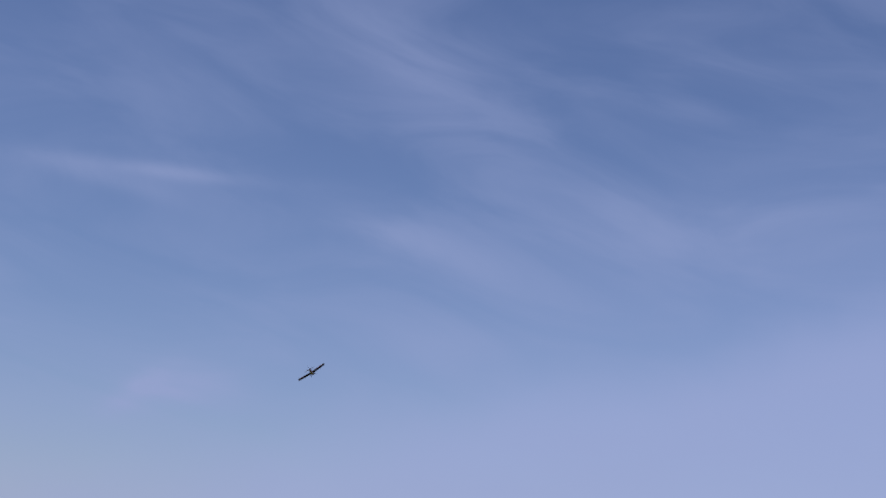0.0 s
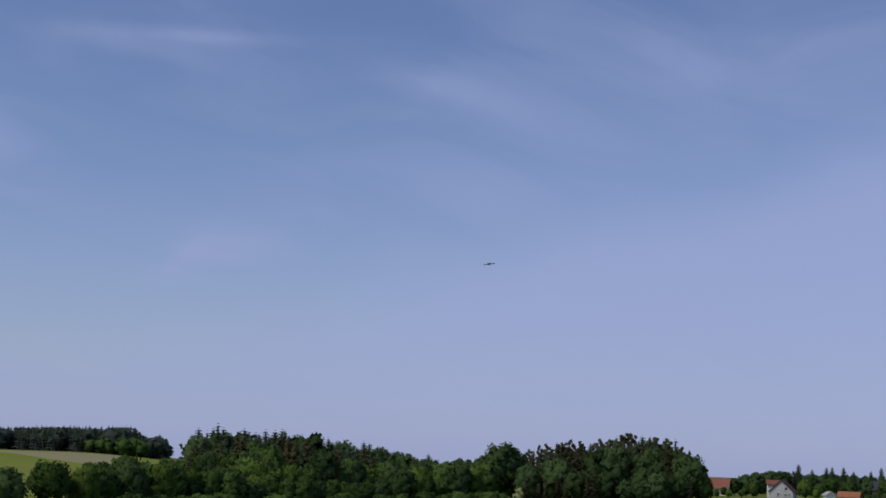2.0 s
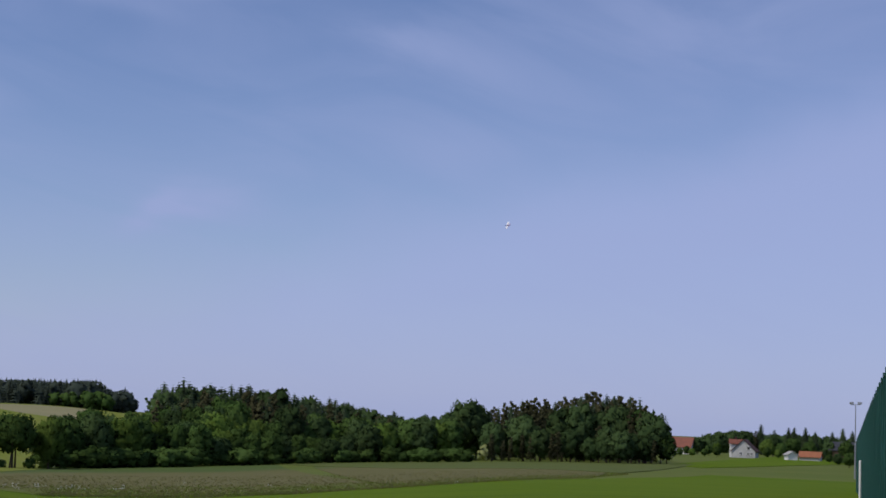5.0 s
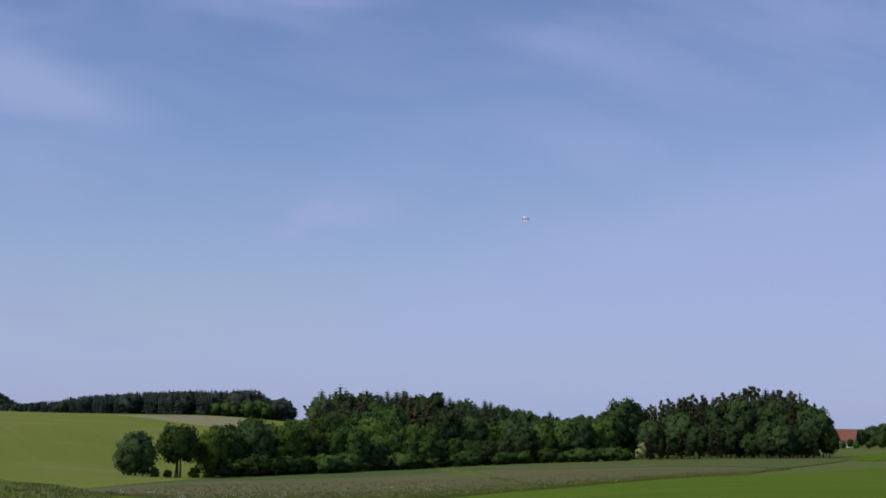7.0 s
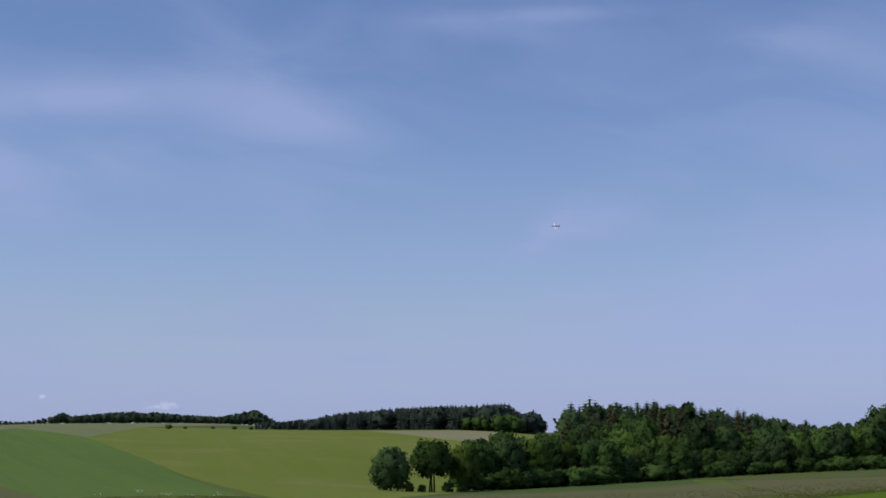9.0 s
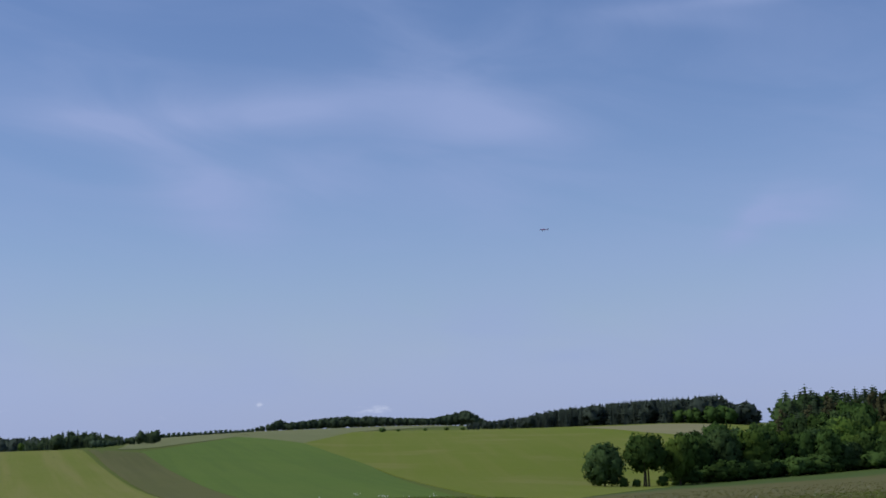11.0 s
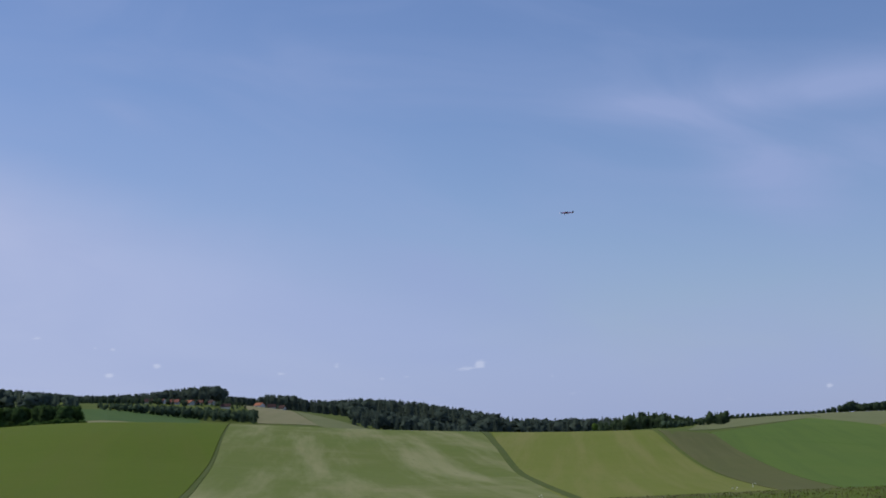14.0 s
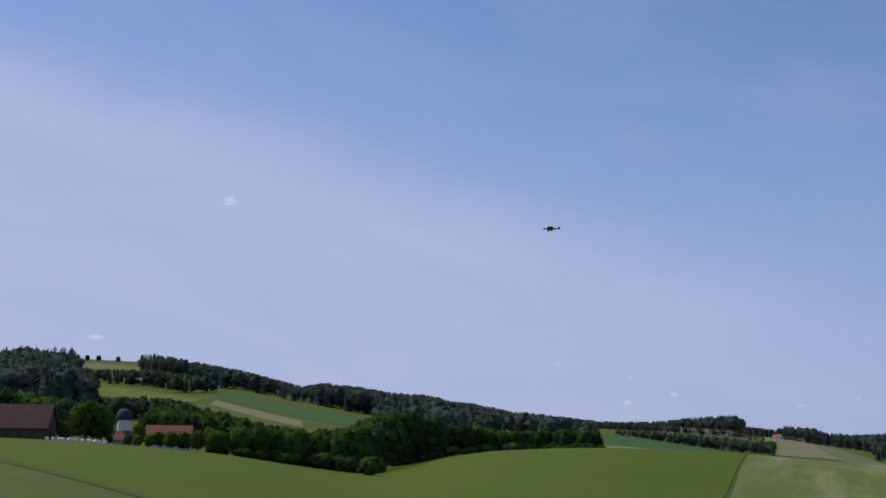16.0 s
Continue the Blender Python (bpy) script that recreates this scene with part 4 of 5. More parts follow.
SKY_B = ([-3.7, -3.5, -3.3, -3.0, -2.2, -1.4, 0.7, 2.7, 4.0, 4.8, 6.2, 7.2], [0.1, 0.55, 0.82, 0.66, 1.12, 1.03, 0.98, 0.85, 0.74, 0.55, 0.42, 0.36])
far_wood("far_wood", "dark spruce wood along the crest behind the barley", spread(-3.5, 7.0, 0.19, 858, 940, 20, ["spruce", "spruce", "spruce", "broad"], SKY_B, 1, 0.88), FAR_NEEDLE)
far_wood("far_wood", "lighter broadleaf trees before the spruce wood", spread(-2.6, -0.7, 0.35, 846, 852, 6, ["broad"], ([-3, -2, -0.5], [0.55, 0.75, 0.55]), 2, 0.85), LEAF)
SKY_C = ([6.1, 6.3, 6.6, 7.0, 7.6, 8.4, 9.4, 10.5, 11.8, 12.9, 13.8, 14.0, 14.3, 15.2, 16.7, 18.2], [0.2, 0.4, 0.6, 0.86, 0.76, 0.6, 0.66, 0.76, 0.8, 0.72, 0.62, 0.78, 0.62, 0.42, 0.3, 0.25])
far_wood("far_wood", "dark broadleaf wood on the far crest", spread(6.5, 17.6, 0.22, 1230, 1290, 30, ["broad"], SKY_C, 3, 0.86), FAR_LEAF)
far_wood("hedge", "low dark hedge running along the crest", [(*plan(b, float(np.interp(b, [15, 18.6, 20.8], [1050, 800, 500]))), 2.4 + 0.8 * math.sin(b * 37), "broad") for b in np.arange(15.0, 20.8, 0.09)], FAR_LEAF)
SKY_D = ([18.3, 18.45, 19.05, 19.15, 19.5, 20.2, 21.2, 22.0, 22.4, 23.5], [0.1, 0.52, 0.56, 0.35, 0.3, 0.46, 0.6, 0.56, 0.42, 0.2])
far_wood("far_wood", "small spruce wood behind the crest", spread(18.45, 23.4, 0.2, 610, 650, 20, ["spruce", "spruce", "broad"], SKY_D, 4, 0.7), NEEDLE)
SKY_E = ([22, 23.3, 24.5, 25.7, 26.7, 27.3, 28.2, 29.3, 30.5, 32.0, 33.1, 34.1, 34.4, 35.6, 35.8, 37.05, 37.2, 38.7, 39.9, 41.4, 42.4, 44.2, 45.5, 46.9, 48.1, 48.6, 50, 51.2, 52.6, 53.3, 54.6, 55.5, 57.1, 58, 59, 59.6, 60.2, 60.8],
         [0.46, 0.48, 0.52, 0.58, 0.66, 0.86, 1.08, 1.2, 1.34, 1.44, 1.4, 1.44, 1.62, 1.7, 1.54, 1.68, 2.08, 2.0, 1.86, 1.8, 1.84, 2.04, 2.16, 2.42, 2.55, 2.72, 2.8, 3.0, 3.12, 2.98, 3.3, 3.52, 3.78, 3.97, 4.1, 3.93, 3.7, 3.6])
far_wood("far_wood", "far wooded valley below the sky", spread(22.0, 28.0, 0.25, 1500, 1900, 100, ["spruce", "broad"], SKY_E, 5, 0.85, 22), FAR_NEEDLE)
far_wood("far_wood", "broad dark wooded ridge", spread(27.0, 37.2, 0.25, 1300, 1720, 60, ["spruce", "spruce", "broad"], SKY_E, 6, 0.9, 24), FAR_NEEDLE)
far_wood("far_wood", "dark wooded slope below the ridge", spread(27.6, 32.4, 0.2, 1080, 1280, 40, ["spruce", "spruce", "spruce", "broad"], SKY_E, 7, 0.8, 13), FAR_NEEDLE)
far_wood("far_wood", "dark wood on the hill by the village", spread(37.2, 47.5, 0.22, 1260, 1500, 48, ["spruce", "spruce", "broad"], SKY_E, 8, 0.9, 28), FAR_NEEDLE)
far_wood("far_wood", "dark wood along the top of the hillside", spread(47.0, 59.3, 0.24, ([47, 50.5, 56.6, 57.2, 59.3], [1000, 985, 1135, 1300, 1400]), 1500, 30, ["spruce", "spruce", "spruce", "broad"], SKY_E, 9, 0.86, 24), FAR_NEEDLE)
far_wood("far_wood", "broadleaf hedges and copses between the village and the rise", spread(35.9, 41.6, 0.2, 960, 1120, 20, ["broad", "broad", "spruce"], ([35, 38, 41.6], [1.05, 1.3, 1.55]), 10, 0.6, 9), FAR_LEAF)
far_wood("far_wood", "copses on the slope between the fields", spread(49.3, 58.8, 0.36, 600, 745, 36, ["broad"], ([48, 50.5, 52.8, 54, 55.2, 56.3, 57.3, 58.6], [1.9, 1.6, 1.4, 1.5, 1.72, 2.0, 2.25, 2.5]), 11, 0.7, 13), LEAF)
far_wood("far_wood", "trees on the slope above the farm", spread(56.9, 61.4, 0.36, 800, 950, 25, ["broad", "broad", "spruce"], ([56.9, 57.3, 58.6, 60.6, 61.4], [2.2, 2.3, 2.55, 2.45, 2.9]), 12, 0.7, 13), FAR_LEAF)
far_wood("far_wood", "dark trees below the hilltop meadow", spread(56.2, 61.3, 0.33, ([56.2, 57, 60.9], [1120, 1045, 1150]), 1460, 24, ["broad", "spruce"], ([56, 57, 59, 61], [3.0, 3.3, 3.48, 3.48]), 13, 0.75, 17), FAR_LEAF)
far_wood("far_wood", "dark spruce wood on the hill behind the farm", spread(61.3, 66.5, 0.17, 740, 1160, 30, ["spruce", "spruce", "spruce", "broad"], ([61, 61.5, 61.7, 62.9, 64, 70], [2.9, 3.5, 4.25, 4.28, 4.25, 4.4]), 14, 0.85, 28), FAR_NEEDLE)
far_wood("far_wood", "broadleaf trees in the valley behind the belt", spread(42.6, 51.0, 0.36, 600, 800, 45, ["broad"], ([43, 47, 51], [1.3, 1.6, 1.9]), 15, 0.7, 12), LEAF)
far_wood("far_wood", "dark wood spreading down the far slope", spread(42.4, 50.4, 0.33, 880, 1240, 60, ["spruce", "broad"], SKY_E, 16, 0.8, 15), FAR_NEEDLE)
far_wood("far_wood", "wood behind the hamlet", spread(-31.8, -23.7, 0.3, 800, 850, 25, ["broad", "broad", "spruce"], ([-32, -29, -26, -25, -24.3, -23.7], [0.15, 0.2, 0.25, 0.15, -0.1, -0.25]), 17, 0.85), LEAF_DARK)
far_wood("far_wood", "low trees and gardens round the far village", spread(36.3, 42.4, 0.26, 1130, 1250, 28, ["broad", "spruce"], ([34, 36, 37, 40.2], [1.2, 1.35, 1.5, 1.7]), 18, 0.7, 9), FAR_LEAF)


# ---------------------------------------------------------------- materials of built things
PLASTER = surface("white_render", (0.78, 0.77, 0.73), (0.66, 0.65, 0.61), 0.5, 0.9, 9.0, 0.15, 0.03)
PLASTER_GREY = surface("grey_render", (0.52, 0.52, 0.50), (0.42, 0.42, 0.40), 0.5, 0.9, 9.0, 0.15, 0.05)
TILES = surface("red_clay_tiles", (0.23, 0.085, 0.055), (0.17, 0.07, 0.048), 0.6, 0.85, 6.0, 0.4, 0.12)
TILES_ORANGE = surface("orange_clay_tiles", (0.36, 0.14, 0.07), (0.28, 0.11, 0.055), 0.6, 0.85, 6.0, 0.4, 0.08)
TILES_OLD = surface("dark_brown_tiles", (0.085, 0.042, 0.036), (0.06, 0.034, 0.03), 0.4, 0.9, 5.0, 0.4, 0.08)
SLATE = surface("dark_slate", (0.045, 0.05, 0.06), (0.03, 0.034, 0.04), 0.8, 0.7, 6.0, 0.3, 0.05)
TIMBER = surface("weathered_timber", (0.12, 0.085, 0.055), (0.07, 0.05, 0.035), 0.8, 0.9, 9.0, 0.4, 0.1, (1, 1, 0.15))
PANE = surface("dark_window_glass", (0.03, 0.035, 0.04), (0.02, 0.024, 0.028), 0.5, 0.12, 3.0, 0.0, 0.05)
WHITE = surface("white_paint", (0.80, 0.80, 0.78), (0.72, 0.72, 0.70), 1.0, 0.5, 9.0, 0.05, 0.02)
FILM = surface("white_bale_film", (0.76, 0.77, 0.76), (0.66, 0.68, 0.68), 1.0, 0.35, 6.0, 0.2, 0.04)
NET = surface("teal_wind_net", (0.012, 0.105, 0.085), (0.020, 0.140, 0.110), 0.35, 0.8, 20.0, 0.4, 0.10, (1, 1, 0.25))
POST = surface("dark_green_steel", (0.010, 0.055, 0.045), (0.014, 0.075, 0.06), 1.0, 0.55, 8.0, 0.1, 0.05)
STEEL = surface("galvanised_steel", (0.36, 0.37, 0.38), (0.28, 0.29, 0.30), 1.0, 0.5, 8.0, 0.1, 0.05, metal=0.6)
CONCRETE = surface("pale_concrete", (0.42, 0.41, 0.38), (0.32, 0.31, 0.29), 1.0, 0.9, 9.0, 0.3, 0.08)
BLADE = leafage("grass_blades", (0.150, 0.170, 0.050), (0.215, 0.190, 0.090), 0.1)
BLADE_GREEN = leafage("green_grass_blades", (0.118, 0.180, 0.022), (0.165, 0.210, 0.040), 0.1)
PETAL = surface("white_petals", (0.78, 0.78, 0.70), (0.68, 0.68, 0.58), 1.0, 0.8, 8.0, 0.1, 0.1, island=True)
FADED = surface("pale_pink_film", (0.46, 0.23, 0.42), (0.40, 0.19, 0.37), 2.0, 0.4, 12.0, 0.0, 0.0)
RED = surface("red_film", (0.30, 0.022, 0.045), (0.25, 0.018, 0.038), 2.0, 0.35, 12.0, 0.0, 0.0)
DARK = surface("dark_blue_film", (0.022, 0.010, 0.075), (0.028, 0.013, 0.085), 2.0, 0.8, 12.0, 0.0, 0.0)
GLINT_WHITE = surface("glint_white_film", (0.88, 0.88, 0.88), (0.85, 0.85, 0.85), 2.0, 0.22, 12.0, 0.0, 0.0)
RUBBER = surface("black_rubber", (0.02, 0.02, 0.02), (0.03, 0.03, 0.03), 2.0, 0.9, 12.0, 0.1, 0.0)


# ---------------------------------------------------------------- houses
def gable_walls(w, l, h, rise, t=0.3):
    """Walls of a house: a shell with two gables, w across, l deep."""
    bm = bmesh.new()
    prof = [(-w / 2, 0), (w / 2, 0), (w / 2, h), (0, h + rise), (-w / 2, h)]
    a = [bm.verts.new((x, -l / 2, z - (0.6 if z == 0 else 0))) for x, z in prof]
    b = [bm.verts.new((x, l / 2, z - (0.6 if z == 0 else 0))) for x, z in prof]
    bm.faces.new(a)
    bm.faces.new(b[::-1])
    for i in range(5):
        j = (i + 1) % 5
        bm.faces.new((a[j], a[i], b[i], b[j]))
    bmesh.ops.recalc_face_normals(bm, faces=bm.faces)
    return bm


def roof_slab(w, l, h, rise, side, over=0.5, t=0.25):
    """One slope of a pitched roof, with thickness and eaves."""
    bm = bmesh.new()
    k = rise / (w / 2)
    x1 = w / 2 + over
    z1 = h - over * k
    pts = [(0, h + rise + 0.02), (x1, z1 + 0.02), (x1, z1 + t), (0, h + rise + t)]
    a = [bm.verts.new((side * x, -l / 2 - over, z)) for x, z in pts]
    b = [bm.verts.new((side * x, l / 2 + over, z)) for x, z in pts]
    bm.faces.new(a)
    bm.faces.new(b[::-1])
    for i in range(4):
        j = (i + 1) % 4
        bm.faces.new((a[j], a[i], b[i], b[j]))
    bmesh.ops.recalc_face_normals(bm, faces=bm.faces)
    return bm


def window(parent, x, y, z, w, h, face="front"):
    """A window set in a wall: frame, sill and pane; front faces -y, side faces -x or +x."""
    turn = {"front": 0, "left": -90, "right": 90}[face]
    win = part("window", boxes((-w / 2, -0.04, -h / 2, -w / 2 + 0.09, 0.08, h / 2), (w / 2 - 0.09, -0.04, -h / 2, w / 2, 0.08, h / 2), (-w / 2 + 0.09, -0.04, h / 2 - 0.09, w / 2 - 0.09, 0.08, h / 2),
                               (-w / 2 + 0.09, -0.04, -h / 2, w / 2 - 0.09, 0.08, -h / 2 + 0.09), (-0.04, -0.03, -h / 2 + 0.09, 0.04, 0.06, h / 2 - 0.09)), WHITE, parent)
    win.matrix_basis = pose(x, y, z, 0, 0, turn)
    part("pane", boxes((-w / 2 + 0.09, -0.015, -h / 2 + 0.09, w / 2 - 0.09, 0.0, h / 2 - 0.09)), PANE, win, "dark reflecting pane")
    part("sill", boxes((-w / 2 - 0.08, -0.14, -h / 2 - 0.07, w / 2 + 0.08, 0.0, -h / 2 - 0.004)), CONCRETE, win)


def house(name, label, b, d, turn, w, l, h, rise, walls, roof, windows=(), chimney=True, group="", lift=0.0, door=None):
    x, y = plan(b, d)
    t = thing(name, label, "building", pose(x, y, land(x, y) + lift, 0, 0, b + turn), group)
    part("wall", gable_walls(w, l, h, rise), walls, t)
    for side in (-1, 1):
        part("roof", roof_slab(w, l, h, rise, side), roof, t)
    for wx, wz, ww, wh in windows:
        window(t, wx, -l / 2 - 0.05, wz, ww, wh)
    if door:
        part("door", boxes((door - 0.5, -l / 2 - 0.08, 0, door + 0.5, -l / 2 - 0.01, 2.05)), TIMBER, t, "wooden door")
    if chimney:
        part("chimney", boxes((w * 0.12, -l * 0.1, h + rise * 0.6, w * 0.12 + 0.6, -l * 0.1 + 0.6, h + rise + 1.0), (w * 0.12 - 0.08, -l * 0.1 - 0.08, h + rise + 1.0, w * 0.12 + 0.68, -l * 0.1 + 0.68, h + rise + 1.12)), TILES_OLD, t)
    return t


# hamlet beyond the sports ground
house("house", "white gabled house at the top of the green slope", -26.22, 586, -7, 8.6, 11, 2.6, 4.0, PLASTER_GREY, TILES_OLD, [(1.8, 3.6, 1.2, 1.2), (-1.0, 1.5, 1.1, 1.1), (1.6, 1.4, 1.0, 1.1), (3.0, 1.4, 0.9, 1.1)], False, "hamlet houses")
house("annex", "bright white annex with a red tiled roof", -25.88, 596, 96, 3.6, 4.4, 5.2, 1.3, PLASTER, TILES, [(-1.2, 2.8, 1.0, 1.2)], True, "hamlet houses")
house("house", "red-roofed house half hidden by garden trees", -23.85, 640, 75, 8, 11, 2.6, 3.6, PLASTER, TILES, [(0, 1.4, 1.2, 1.2)], False, "hamlet houses", 0.5)
house("shed", "low shed with an orange tiled roof", -28.55, 560, 80, 5, 7, 1.5, 1.6, PLASTER_GREY, TILES_ORANGE, [], False, "hamlet houses")
house("shed", "small white shed beside the orange roof", -27.85, 556, 20, 3.4, 4, 2.0, 1.0, PLASTER, CONCRETE, [], False, "hamlet houses")
house("house", "grey-roofed house behind the hedge", -29.85, 640, 70, 8, 12, 3, 3.0, TIMBER, SLATE, [], False, "hamlet houses", 1.0)

# farm at the foot of the wooded hill
house("barn", "long barn with a dark red-brown tiled roof", 64.85, 385, 78, 15, 34, 2.5, 5.6, TIMBER, TILES_OLD, [], True, "farm buildings")
house("farmhouse", "low farmhouse with a red tiled roof", 58.15, 402, 84, 9, 11, 2.6, 3.2, PLASTER, TILES, [], True, "farm buildings", 0.0)
house("farmhouse", "small red-roofed wing of the farmhouse", 59.75, 396, 80, 5, 6, 1.8, 2.0, PLASTER_GREY, TILES, [], False, "farm buildings", -0.3)
x, y = plan(59.8, 398)
tower = thing("tower", "round white tower with a dark domed slate roof", "building", pose(x, y, land(x, y), 0, 0, 0), "farm buildings")
bm = bmesh.new()
bmesh.ops.create_cone(bm, cap_ends=True, segments=20, radius1=1.75, radius2=1.7, depth=7.6, matrix=Matrix.Translation((0, 0, 3.2)))
part("wall", bm, PLASTER, tower)
bm = bmesh.new()
tube(bm, [(0, 0, 6.4), (0, 0, 6.9), (0, 0, 7.8), (0, 0, 8.7), (0, 0, 9.2), (0, 0, 9.4)], [1.9, 2.15, 2.0, 1.5, 0.8, 0.05], 20)
part("dome", bm, SLATE, tower, "dark slate dome")
for i in range(11):
    b = 62.5 - i * 0.19 - (0.13 if i > 5 else 0) - (i * 7 % 3) * 0.03
    x, y = plan(b, 352 - i * 0.6)
    bale = thing("silage_bale", "white film-wrapped silage bale at the field's edge", "bale", pose(x, y, land(x, y) + 0.42, 90, 0, b + (i * 37) % 30), "row of silage bales")
    bm = bmesh.new()
    tube(bm, [(0, 0, -0.6), (0, 0, -0.5), (0, 0, 0.5), (0, 0, 0.6)], [0.36, 0.45, 0.45, 0.36], 16)
    part("wrapping", bm, FILM, bale)
# far village, farm buildings and a shelter on the hill
for i, (b, d, w, l, roof, wall) in enumerate(((39.3, 1180, 8, 14, TILES, PLASTER), (38.9, 1165, 9, 16, TILES, PLASTER), (38.3, 1150, 10, 14, TILES_ORANGE, PLASTER), (38.0, 1160, 8, 12, TILES, PLASTER), (37.5, 1175, 8, 10, TILES_OLD, PLASTER),
                                              (39.8, 1200, 6, 10, TILES_OLD, PLASTER), (35.75, 1230, 8, 14, TILES_ORANGE, PLASTER), (35.3, 1225, 5, 11, TILES_OLD, PLASTER), (34.9, 1222, 5, 9, TILES_OLD, PLASTER), (37.0, 1120, 7, 12, TILES_OLD, PLASTER),
                                              (25.55, 1480, 9, 14, TILES_OLD, PLASTER), (24.9, 1490, 9, 12, TILES, PLASTER))):
    house("house", "far village house with white walls and tiled roof", b, d, 30 + (i * 47) % 90, w * 0.6, l * 0.55, 1.5, 1.8, PLASTER_GREY if i % 3 else wall, roof, [], False, "far village houses", 0.0)
house("shelter", "small grey-roofed field shelter on the hillside", 59.45, 1140, 85, 6, 13, 2.0, 2.0, TIMBER, CONCRETE, [], False, "", 0.4)

# ---------------------------------------------------------------- ball-stop fence, kerb and floodlight
FENCE_A, FENCE_B, FENCE_H = Vector((62.3, 107.2)), Vector((18.0, 29.4)), 4.0
run = FENCE_B - FENCE_A
bays = int(run.length / 2.5)
along = run.normalized()
fence = thing("fence", "tall teal net ball-stop fence on dark green posts", "fence", pose(0, 0, 0))
yaw = math.degrees(math.atan2(along.y, along.x))
for i in range(bays + 1):
    p = FENCE_A + along * (2.5 * i)
    z = land(p.x, p.y)
    bm = bmesh.new()
    tube(bm, [(p.x, p.y, z - 0.3), (p.x, p.y, z + FENCE_H + 0.12)], [0.045, 0.045], 8)
    part("post", bm, POST, fence)
    if i < bays:
        q = p + along * 2.5
        zq = land(q.x, q.y)
        bm = bmesh.new()
        tube(bm, [(p.x, p.y, z + FENCE_H), (q.x, q.y, zq + FENCE_H)], [0.03, 0.03], 6)
        part("rail", bm, POST, fence)
        # a slightly billowing net panel, sagging between its ties
        bm = bmesh.new()
        side = Vector((-along.y, along.x))
        n, grid = 6, []
        r2 = random.Random(i)
        bulge = r2.uniform(-0.12, 0.12)
        for u in range(n + 1):
            col = []
            for v in range(5):
                f, g = u / n, v / 4
                w = p.lerp(q, f) + side * (bulge * math.sin(math.pi * f) * math.sin(math.pi * g) + 0.06)
                top = FENCE_H - 0.03 - 0.10 * math.sin(math.pi * f)
                col.append(bm.verts.new((w.x, w.y, z + (zq - z) * f + 0.03 + (top - 0.03) * g)))
            grid.append(col)
        for u in range(n):
            for v in range(4):
                bm.faces.new((grid[u][v], grid[u + 1][v], grid[u + 1][v + 1], grid[u][v + 1]))
        bmesh.ops.solidify(bm, geom=bm.faces[:], thickness=0.012)
        part("net", bm, NET, fence, "teal wind net" if i == 0 else "")
for i in range(bays):
    p = FENCE_A + along * (2.5 * i)
    q = p + along * 2.46
    m = (p + q) / 2 + Vector((along.y, -along.x)) * -0.35
    kerb = part("kerbstone", boxes((-1.23, -0.12, -0.2, 1.23, 0.12, 0.10), bevel=0.015), CONCRETE, fence, "pale concrete edging" if i == 0 else "")
    kerb.matrix_basis = pose(m.x, m.y, land(m.x, m.y), 0, 0, yaw)
px, py = plan(-30.28, 76)
post = thing("post", "white painted post beside the fence", "post", pose(px, py, land(px, py)))
bm = bmesh.new()
tube(bm, [(0, 0, -0.2), (0, 0, 1.9), (0, 0, 1.96)], [0.06, 0.06, 0.03], 10)
part("shaft", bm, WHITE, post)
lx, ly = plan(-30.1, 300)
mast = thing("floodlight_mast", "slim grey floodlight mast with two lamps", "mast", pose(lx, ly, land(lx, ly), 0, 0, -30))
bm = bmesh.new()
tube(bm, [(0, 0, -0.3), (0, 0, 7), (0, 0, 14.0)], [0.16, 0.12, 0.08], 10)
part("pole", bm, STEEL, mast)
part("crossbar", boxes((-0.9, -0.05, 13.85, 0.9, 0.05, 13.95)), STEEL, mast)
for sx in (-0.75, 0.75):
    part("floodlight", boxes((sx - 0.38, -0.25, 13.97, sx + 0.38, 0.12, 14.4), bevel=0.03), STEEL, mast, "grey floodlight head")

# ---------------------------------------------------------------- tall grass and flowers of the near meadow


def tufts(name, label, spots, height, material, seed, blades=6, wide=0.03):
    rng = np.random.default_rng(seed)
    vs, fs, o = [], [], 0
    for x, y in spots:
        z = land(x, y)
        for _ in range(blades):
            a, lean, h = rng.uniform(0, 6.28), rng.uniform(0.05, 0.35), height * rng.uniform(0.55, 1.15)
            bx, by = x + rng.uniform(-0.12, 0.12), y + rng.uniform(-0.12, 0.12)
            dx, dy = math.cos(a) * lean * h, math.sin(a) * lean * h
            wx, wy = -math.sin(a + 0.8) * wide, math.cos(a + 0.8) * wide
            vs += [(bx - wx, by - wy, z - 0.05), (bx + wx, by + wy, z - 0.05), (bx + dx * 0.4 + wx * 0.8, by + dy * 0.4 + wy * 0.8, z + h * 0.6), (bx + dx * 0.4 - wx * 0.8, by + dy * 0.4 - wy * 0.8, z + h * 0.6), (bx + dx, by + dy, z + h)]
            fs += [(o, o + 1, o + 2, o + 3), (o + 3, o + 2, o + 4)]
            o += 5
    tagged(new(name, mesh_of(name, vs, fs, material)), label, "grass", kind="stuff")


def scatter(n, b0, b1, d0, d1, seed):
    r = np.random.default_rng(seed)
    return [plan(r.uniform(b0, b1), d0 + (d1 - d0) * r.random() ** 0.9) for _ in range(n)]


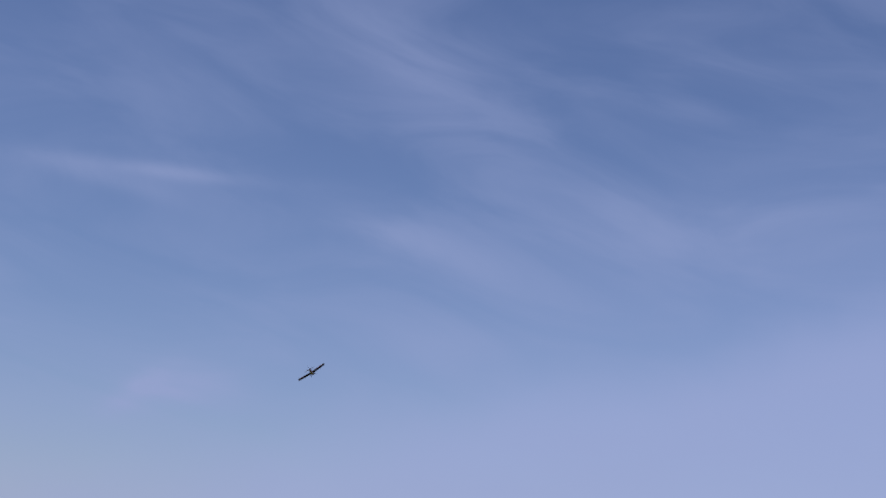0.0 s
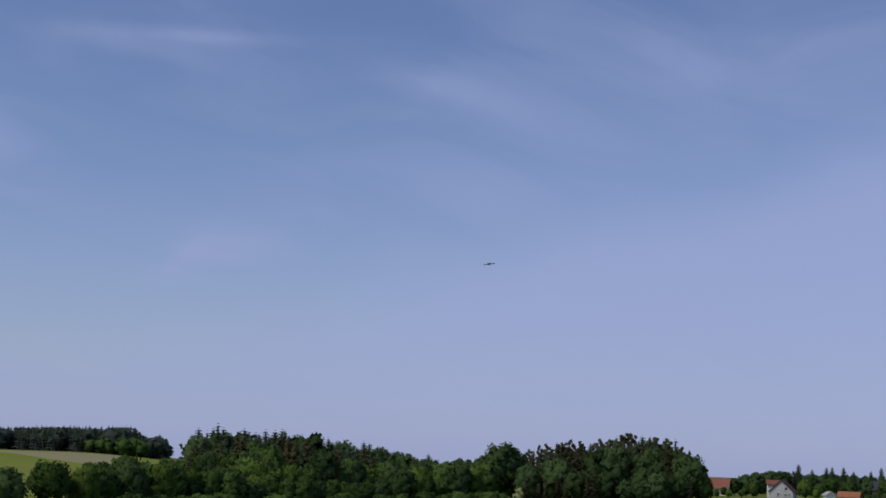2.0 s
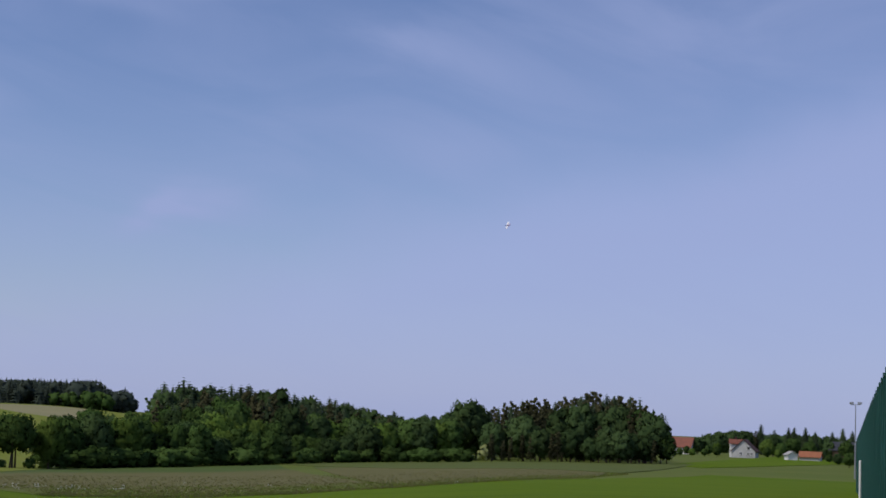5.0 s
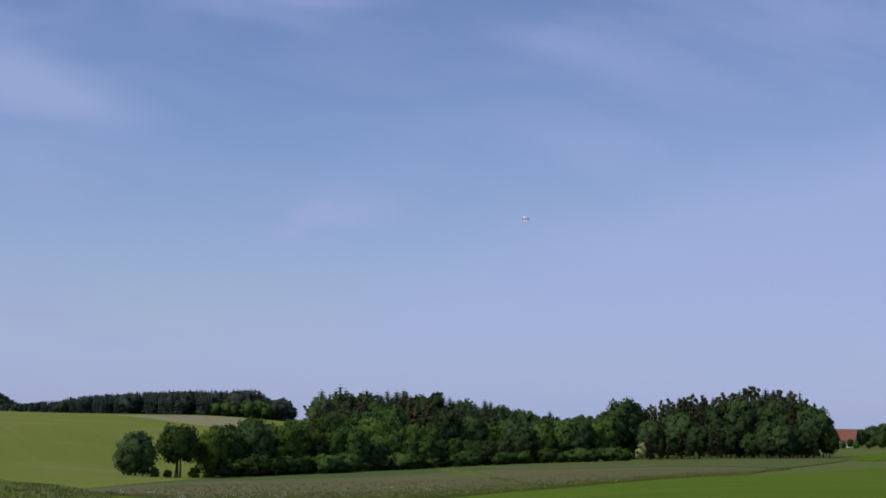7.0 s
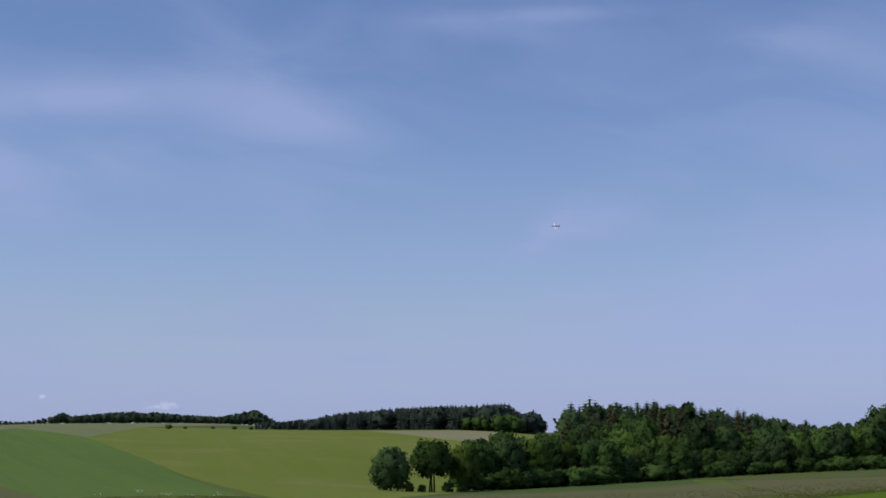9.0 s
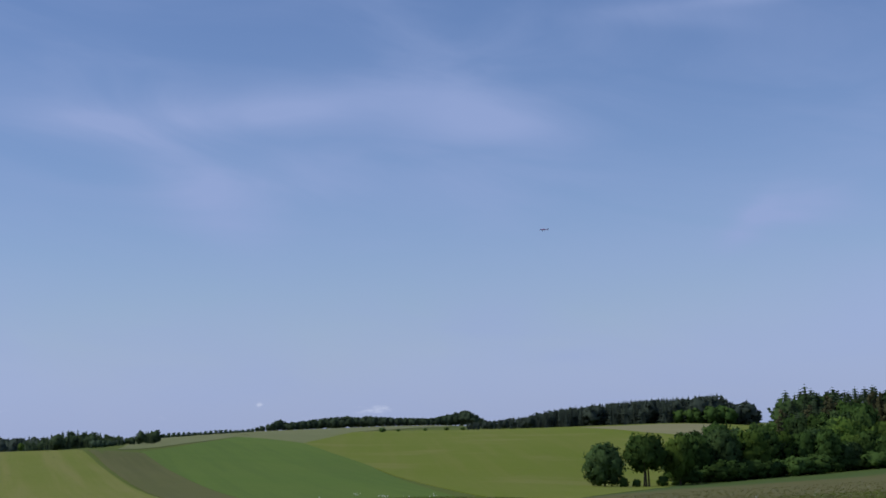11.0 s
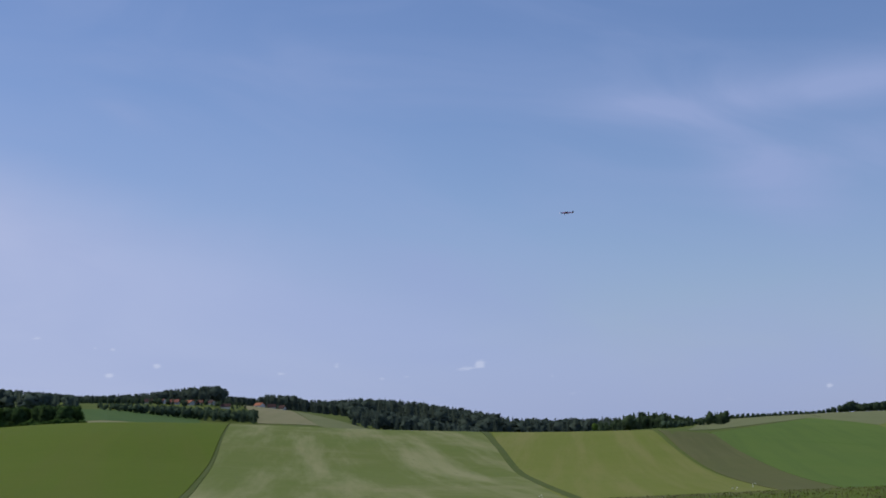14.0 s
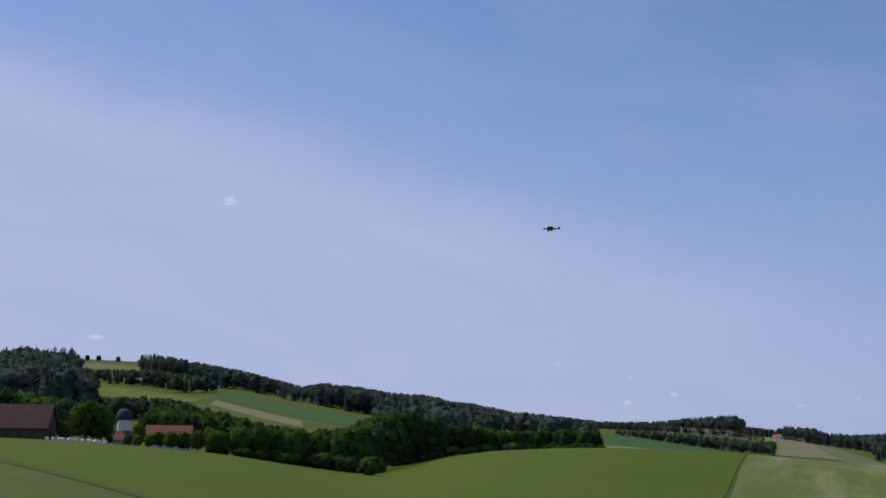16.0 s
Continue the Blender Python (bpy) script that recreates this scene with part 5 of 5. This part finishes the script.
def beyond_lawn(n, b0, b1, deep, seed):
    """Spots in the meadow, thickest along the lawn's edge."""
    r = np.random.default_rng(seed)
    spots = []
    for _ in range(n):
        b = r.uniform(b0, b1)
        edge = float(np.interp(b, [-22, -20.4, -17, -14, -10, -5.8, -1.7, 3], [228, 152, 120, 106, 84, 74, 70, 68]))
        spots.append(plan(b, edge + deep * r.random() ** 2.0))
    return spots


tufts("tall_grass", "tall brownish meadow grass gone to seed", scatter(1100, 2.0, 28.0, 42, 60, 1), 0.12, BLADE, 1, 5, 0.02)
tufts("tall_grass", "green grass in the near meadow", scatter(1100, 1.0, 30.0, 42, 63, 6), 0.09, BLADE_GREEN, 6, 5, 0.02)
tufts("tall_grass", "tall meadow grass beside the mown lawn", beyond_lawn(6000, -22.0, 3.0, 120, 2), 0.16, BLADE, 2, 5, 0.022)
tufts("tall_grass", "green grass along the lawn's edge", beyond_lawn(5000, -22.0, 2.0, 40, 3), 0.12, BLADE_GREEN, 3, 5, 0.022)


def flowers(name, label, spots, seed):
    rng = np.random.default_rng(seed)
    vs, fs, o = [], [], 0
    for x, y in spots:
        z = land(x, y) + rng.uniform(0.26, 0.42)
        for _ in range(4):
            c = np.array([x + rng.uniform(-0.12, 0.12), y + rng.uniform(-0.1, 0.1), z + rng.uniform(-0.06, 0.06)])
            r = rng.uniform(0.012, 0.03)
            ring = [c + r * np.array([math.cos(k * 1.2566), 0.6 * math.sin(k * 1.2566), 0.8 * math.sin(k * 1.2566)]) for k in range(5)]
            vs += [c - np.array([0, 0.02, -0.02])] + ring
            fs += [(o, o + 1 + k, o + 1 + (k + 1) % 5) for k in range(5)]
            o += 6
    tagged(new(name, mesh_of(name, vs, fs, PETAL)), label, "flowers", kind="stuff")


flowers("meadow_flowers", "white umbel flowers in the tall grass", scatter(30, -3.5, 2.6, 74, 90, 7) + scatter(9, 7.0, 20.0, 48, 60, 8) + scatter(6, -16, -4, 80, 110, 9) + scatter(5, 22, 30, 44, 56, 10), 5)

# ---------------------------------------------------------------- the model aeroplane
plane = thing("model_aeroplane", "pale pink and white radio-controlled model aeroplane in flight, dark below", "aeroplane", Matrix.Identity(4))
bm = bmesh.new()
tube(bm, [(0, 0.52, 0), (0, 0.42, 0.0), (0, 0.25, 0.005), (0, 0.0, 0.01), (0, -0.26, 0.015), (0, -0.50, 0.02), (0, -0.65, 0.025)], [0.045, 0.07, 0.085, 0.088, 0.07, 0.045, 0.02], 14)
part("fuselage", bm, FADED, plane, "pale pinkish fuselage")
bm = bmesh.new()
tube(bm, [(0, 0.64, 0), (0, 0.62, 0), (0, 0.56, 0), (0, 0.50, 0)], [0.03, 0.055, 0.072, 0.062], 14)
cowl = part("cowl", bm, DARK, plane, "dark engine cowl")
bm = bmesh.new()
tube(bm, [(0, 0.70, 0), (0, 0.67, 0), (0, 0.635, 0)], [0.004, 0.022, 0.03], 10)
part("spinner", bm, RED, cowl)
bm = bmesh.new()
box(bm, -0.16, 0.652, -0.014, -0.02, 0.660, 0.014)
box(bm, 0.02, 0.652, -0.014, 0.16, 0.660, 0.014)
part("propeller", bm, DARK, cowl)


def aerofoil(span0, span1, y0, y1, chord0, chord1, z0, z1, thick):
    bm = bmesh.new()
    rings = []
    for s, y, c, z in ((span0, y0, chord0, z0), (span1, y1, chord1, z1)):
        prof = [(0.5, 0), (0.42, 0.55), (0.2, 1.0), (-0.2, 0.6), (-0.5, 0.03), (-0.5, -0.03), (-0.2, -0.3), (0.2, -0.5), (0.42, -0.35)]
        rings.append([bm.verts.new((s, y + c * u, z + thick * c * w)) for u, w in prof])
    n = len(rings[0])
    for k in range(n):
        bm.faces.new((rings[0][k], rings[0][(k + 1) % n], rings[1][(k + 1) % n], rings[1][k]))
    bm.faces.new(rings[0][::-1])
    bm.faces.new(rings[1])
    bmesh.ops.recalc_face_normals(bm, faces=bm.faces)
    return bm


for s in (-1, 1):
    # Dark film and white upper skin put silhouette shade and sun glint into colour.
    wing = part("wing", aerofoil(0.06 * s, 0.80 * s, 0.12, 0.09, 0.48, 0.40, -0.03, 0.01, 0.08), DARK, plane, "wing with its underside shade put into a dark colour")
    part("upper_skin", aerofoil(0.07 * s, 0.80 * s, 0.12, 0.09, 0.465, 0.388, -0.012, 0.024, 0.066), GLINT_WHITE, wing, "glossy white upper skin, sun glint put into its colour")
    part("wing_tip", aerofoil(0.80 * s, 0.845 * s, 0.09, 0.075, 0.30, 0.21, 0.01, 0.014, 0.09), RED, wing, "red wing tip")
    part("aileron", boxes((min(0.3 * s, 0.78 * s), -0.105, -0.004, max(0.3 * s, 0.78 * s), -0.055, 0.008)), RED, wing, "red aileron")
    part("tailplane", aerofoil(0.02 * s, 0.29 * s, -0.55, -0.57, 0.17, 0.11, 0.035, 0.035, 0.06), RED, plane, "red tailplane")
    bm = bmesh.new()
    tube(bm, [(0.05 * s, 0.24, -0.07), (0.13 * s, 0.25, -0.17)], [0.007, 0.005], 6)
    leg = part("gear_leg", bm, STEEL, plane)
    bm = bmesh.new()
    bmesh.ops.create_cone(bm, cap_ends=True, segments=14, radius1=0.034, radius2=0.034, depth=0.022, matrix=Matrix.Translation((0.142 * s, 0.25, -0.18)) @ Matrix.Rotation(math.pi / 2, 4, "Y"))
    part("wheel", bm, RUBBER, leg)
bm = bmesh.new()
pts = [(-0.44, 0.03), (-0.55, 0.18), (-0.66, 0.19), (-0.66, 0.0)]
a = [bm.verts.new((-0.008, y, z)) for y, z in pts]
b = [bm.verts.new((0.008, y, z)) for y, z in pts]
bm.faces.new(a)
bm.faces.new(b[::-1])
for i in range(4):
    bm.faces.new((a[(i + 1) % 4], a[i], b[i], b[(i + 1) % 4]))
part("fin", bm, DARK, plane, "dark fin")
bm = bmesh.new()
bmesh.ops.create_uvsphere(bm, u_segments=12, v_segments=8, radius=1.0, matrix=Matrix.Translation((0, 0.08, 0.085)) @ Matrix.Diagonal((0.06, 0.17, 0.06, 1)))
part("canopy", bm, PANE, plane, "dark cockpit canopy")


def motions():
    walk(plane, [
        (0, pose(14.7, 81.7, 14.5, -2, -38, -18)),
        (0.5, pose(25.3, 120.4, 17.4, 1, 0, -15)),
        (1, pose(34.1, 150.0, 20.6, 3, 34, -19)),
        (1.5, pose(43.4, 173.1, 25.2, 0, 118, -26)),
        (2, pose(55.9, 204.6, 29.9, 7, 172, -20)),
        (2.5, pose(70.5, 242.8, 34.8, 7, 178, -19)),
        (3, pose(85.2, 279.8, 39.9, 7, 184, -18)),
        (3.5, pose(93.6, 305.3, 43.2, 7, 195, -16)),
        (4.2, pose(100.1, 322.1, 45.6, 4, 241, -4)),
        (4.7, pose(98.9, 317.6, 45.3, 2, 273, 18)),
        (5.2, pose(94.1, 307.0, 44.1, 0, 306, 46)),
        (5.8, pose(84.8, 295.4, 42.5, 0, 345, 79)),
        (6, pose(81.3, 292.9, 42.2, 0, 335, 82)),
        (6.5, pose(72.1, 286.8, 40.9, 0, 318, 88)),
        (7, pose(61.0, 280.9, 39.9, -2, 304, 94)),
        (7.5, pose(50.0, 275.0, 38.9, -2, 298, 98)),
        (8, pose(38.6, 268.8, 37.9, -2, 300, 100)),
        (8.5, pose(28.7, 262.1, 37.1, -2, 304, 100)),
        (9, pose(18.8, 255.0, 36.0, -1, 312, 100)),
        (11.5, pose(-24.0, 218.8, 30.4, 2, 352, 104)),
        (12, pose(-33.1, 206.6, 29.1, 2, 352, 105)),
        (12.5, pose(-41.7, 193.8, 28.1, 2, 352, 107)),
        (13, pose(-50.3, 177.0, 26.8, 2, 352, 110)),
        (13.5, pose(-57.0, 160.0, 25.3, 1, 354, 113)),
        (14, pose(-63.3, 142.2, 23.8, 1, 354, 116)),
        (14.5, pose(-67.5, 124.4, 22.4, 0, 356, 119)),
        (15, pose(-73.6, 110.7, 21.4, 0, 360, 125)),
        (15.5, pose(-78.1, 96.6, 20.5, 0, 361, 130)),
        (16, pose(-80.3, 83.1, 19.9, 0, 362, 135)),
    ])


motions()
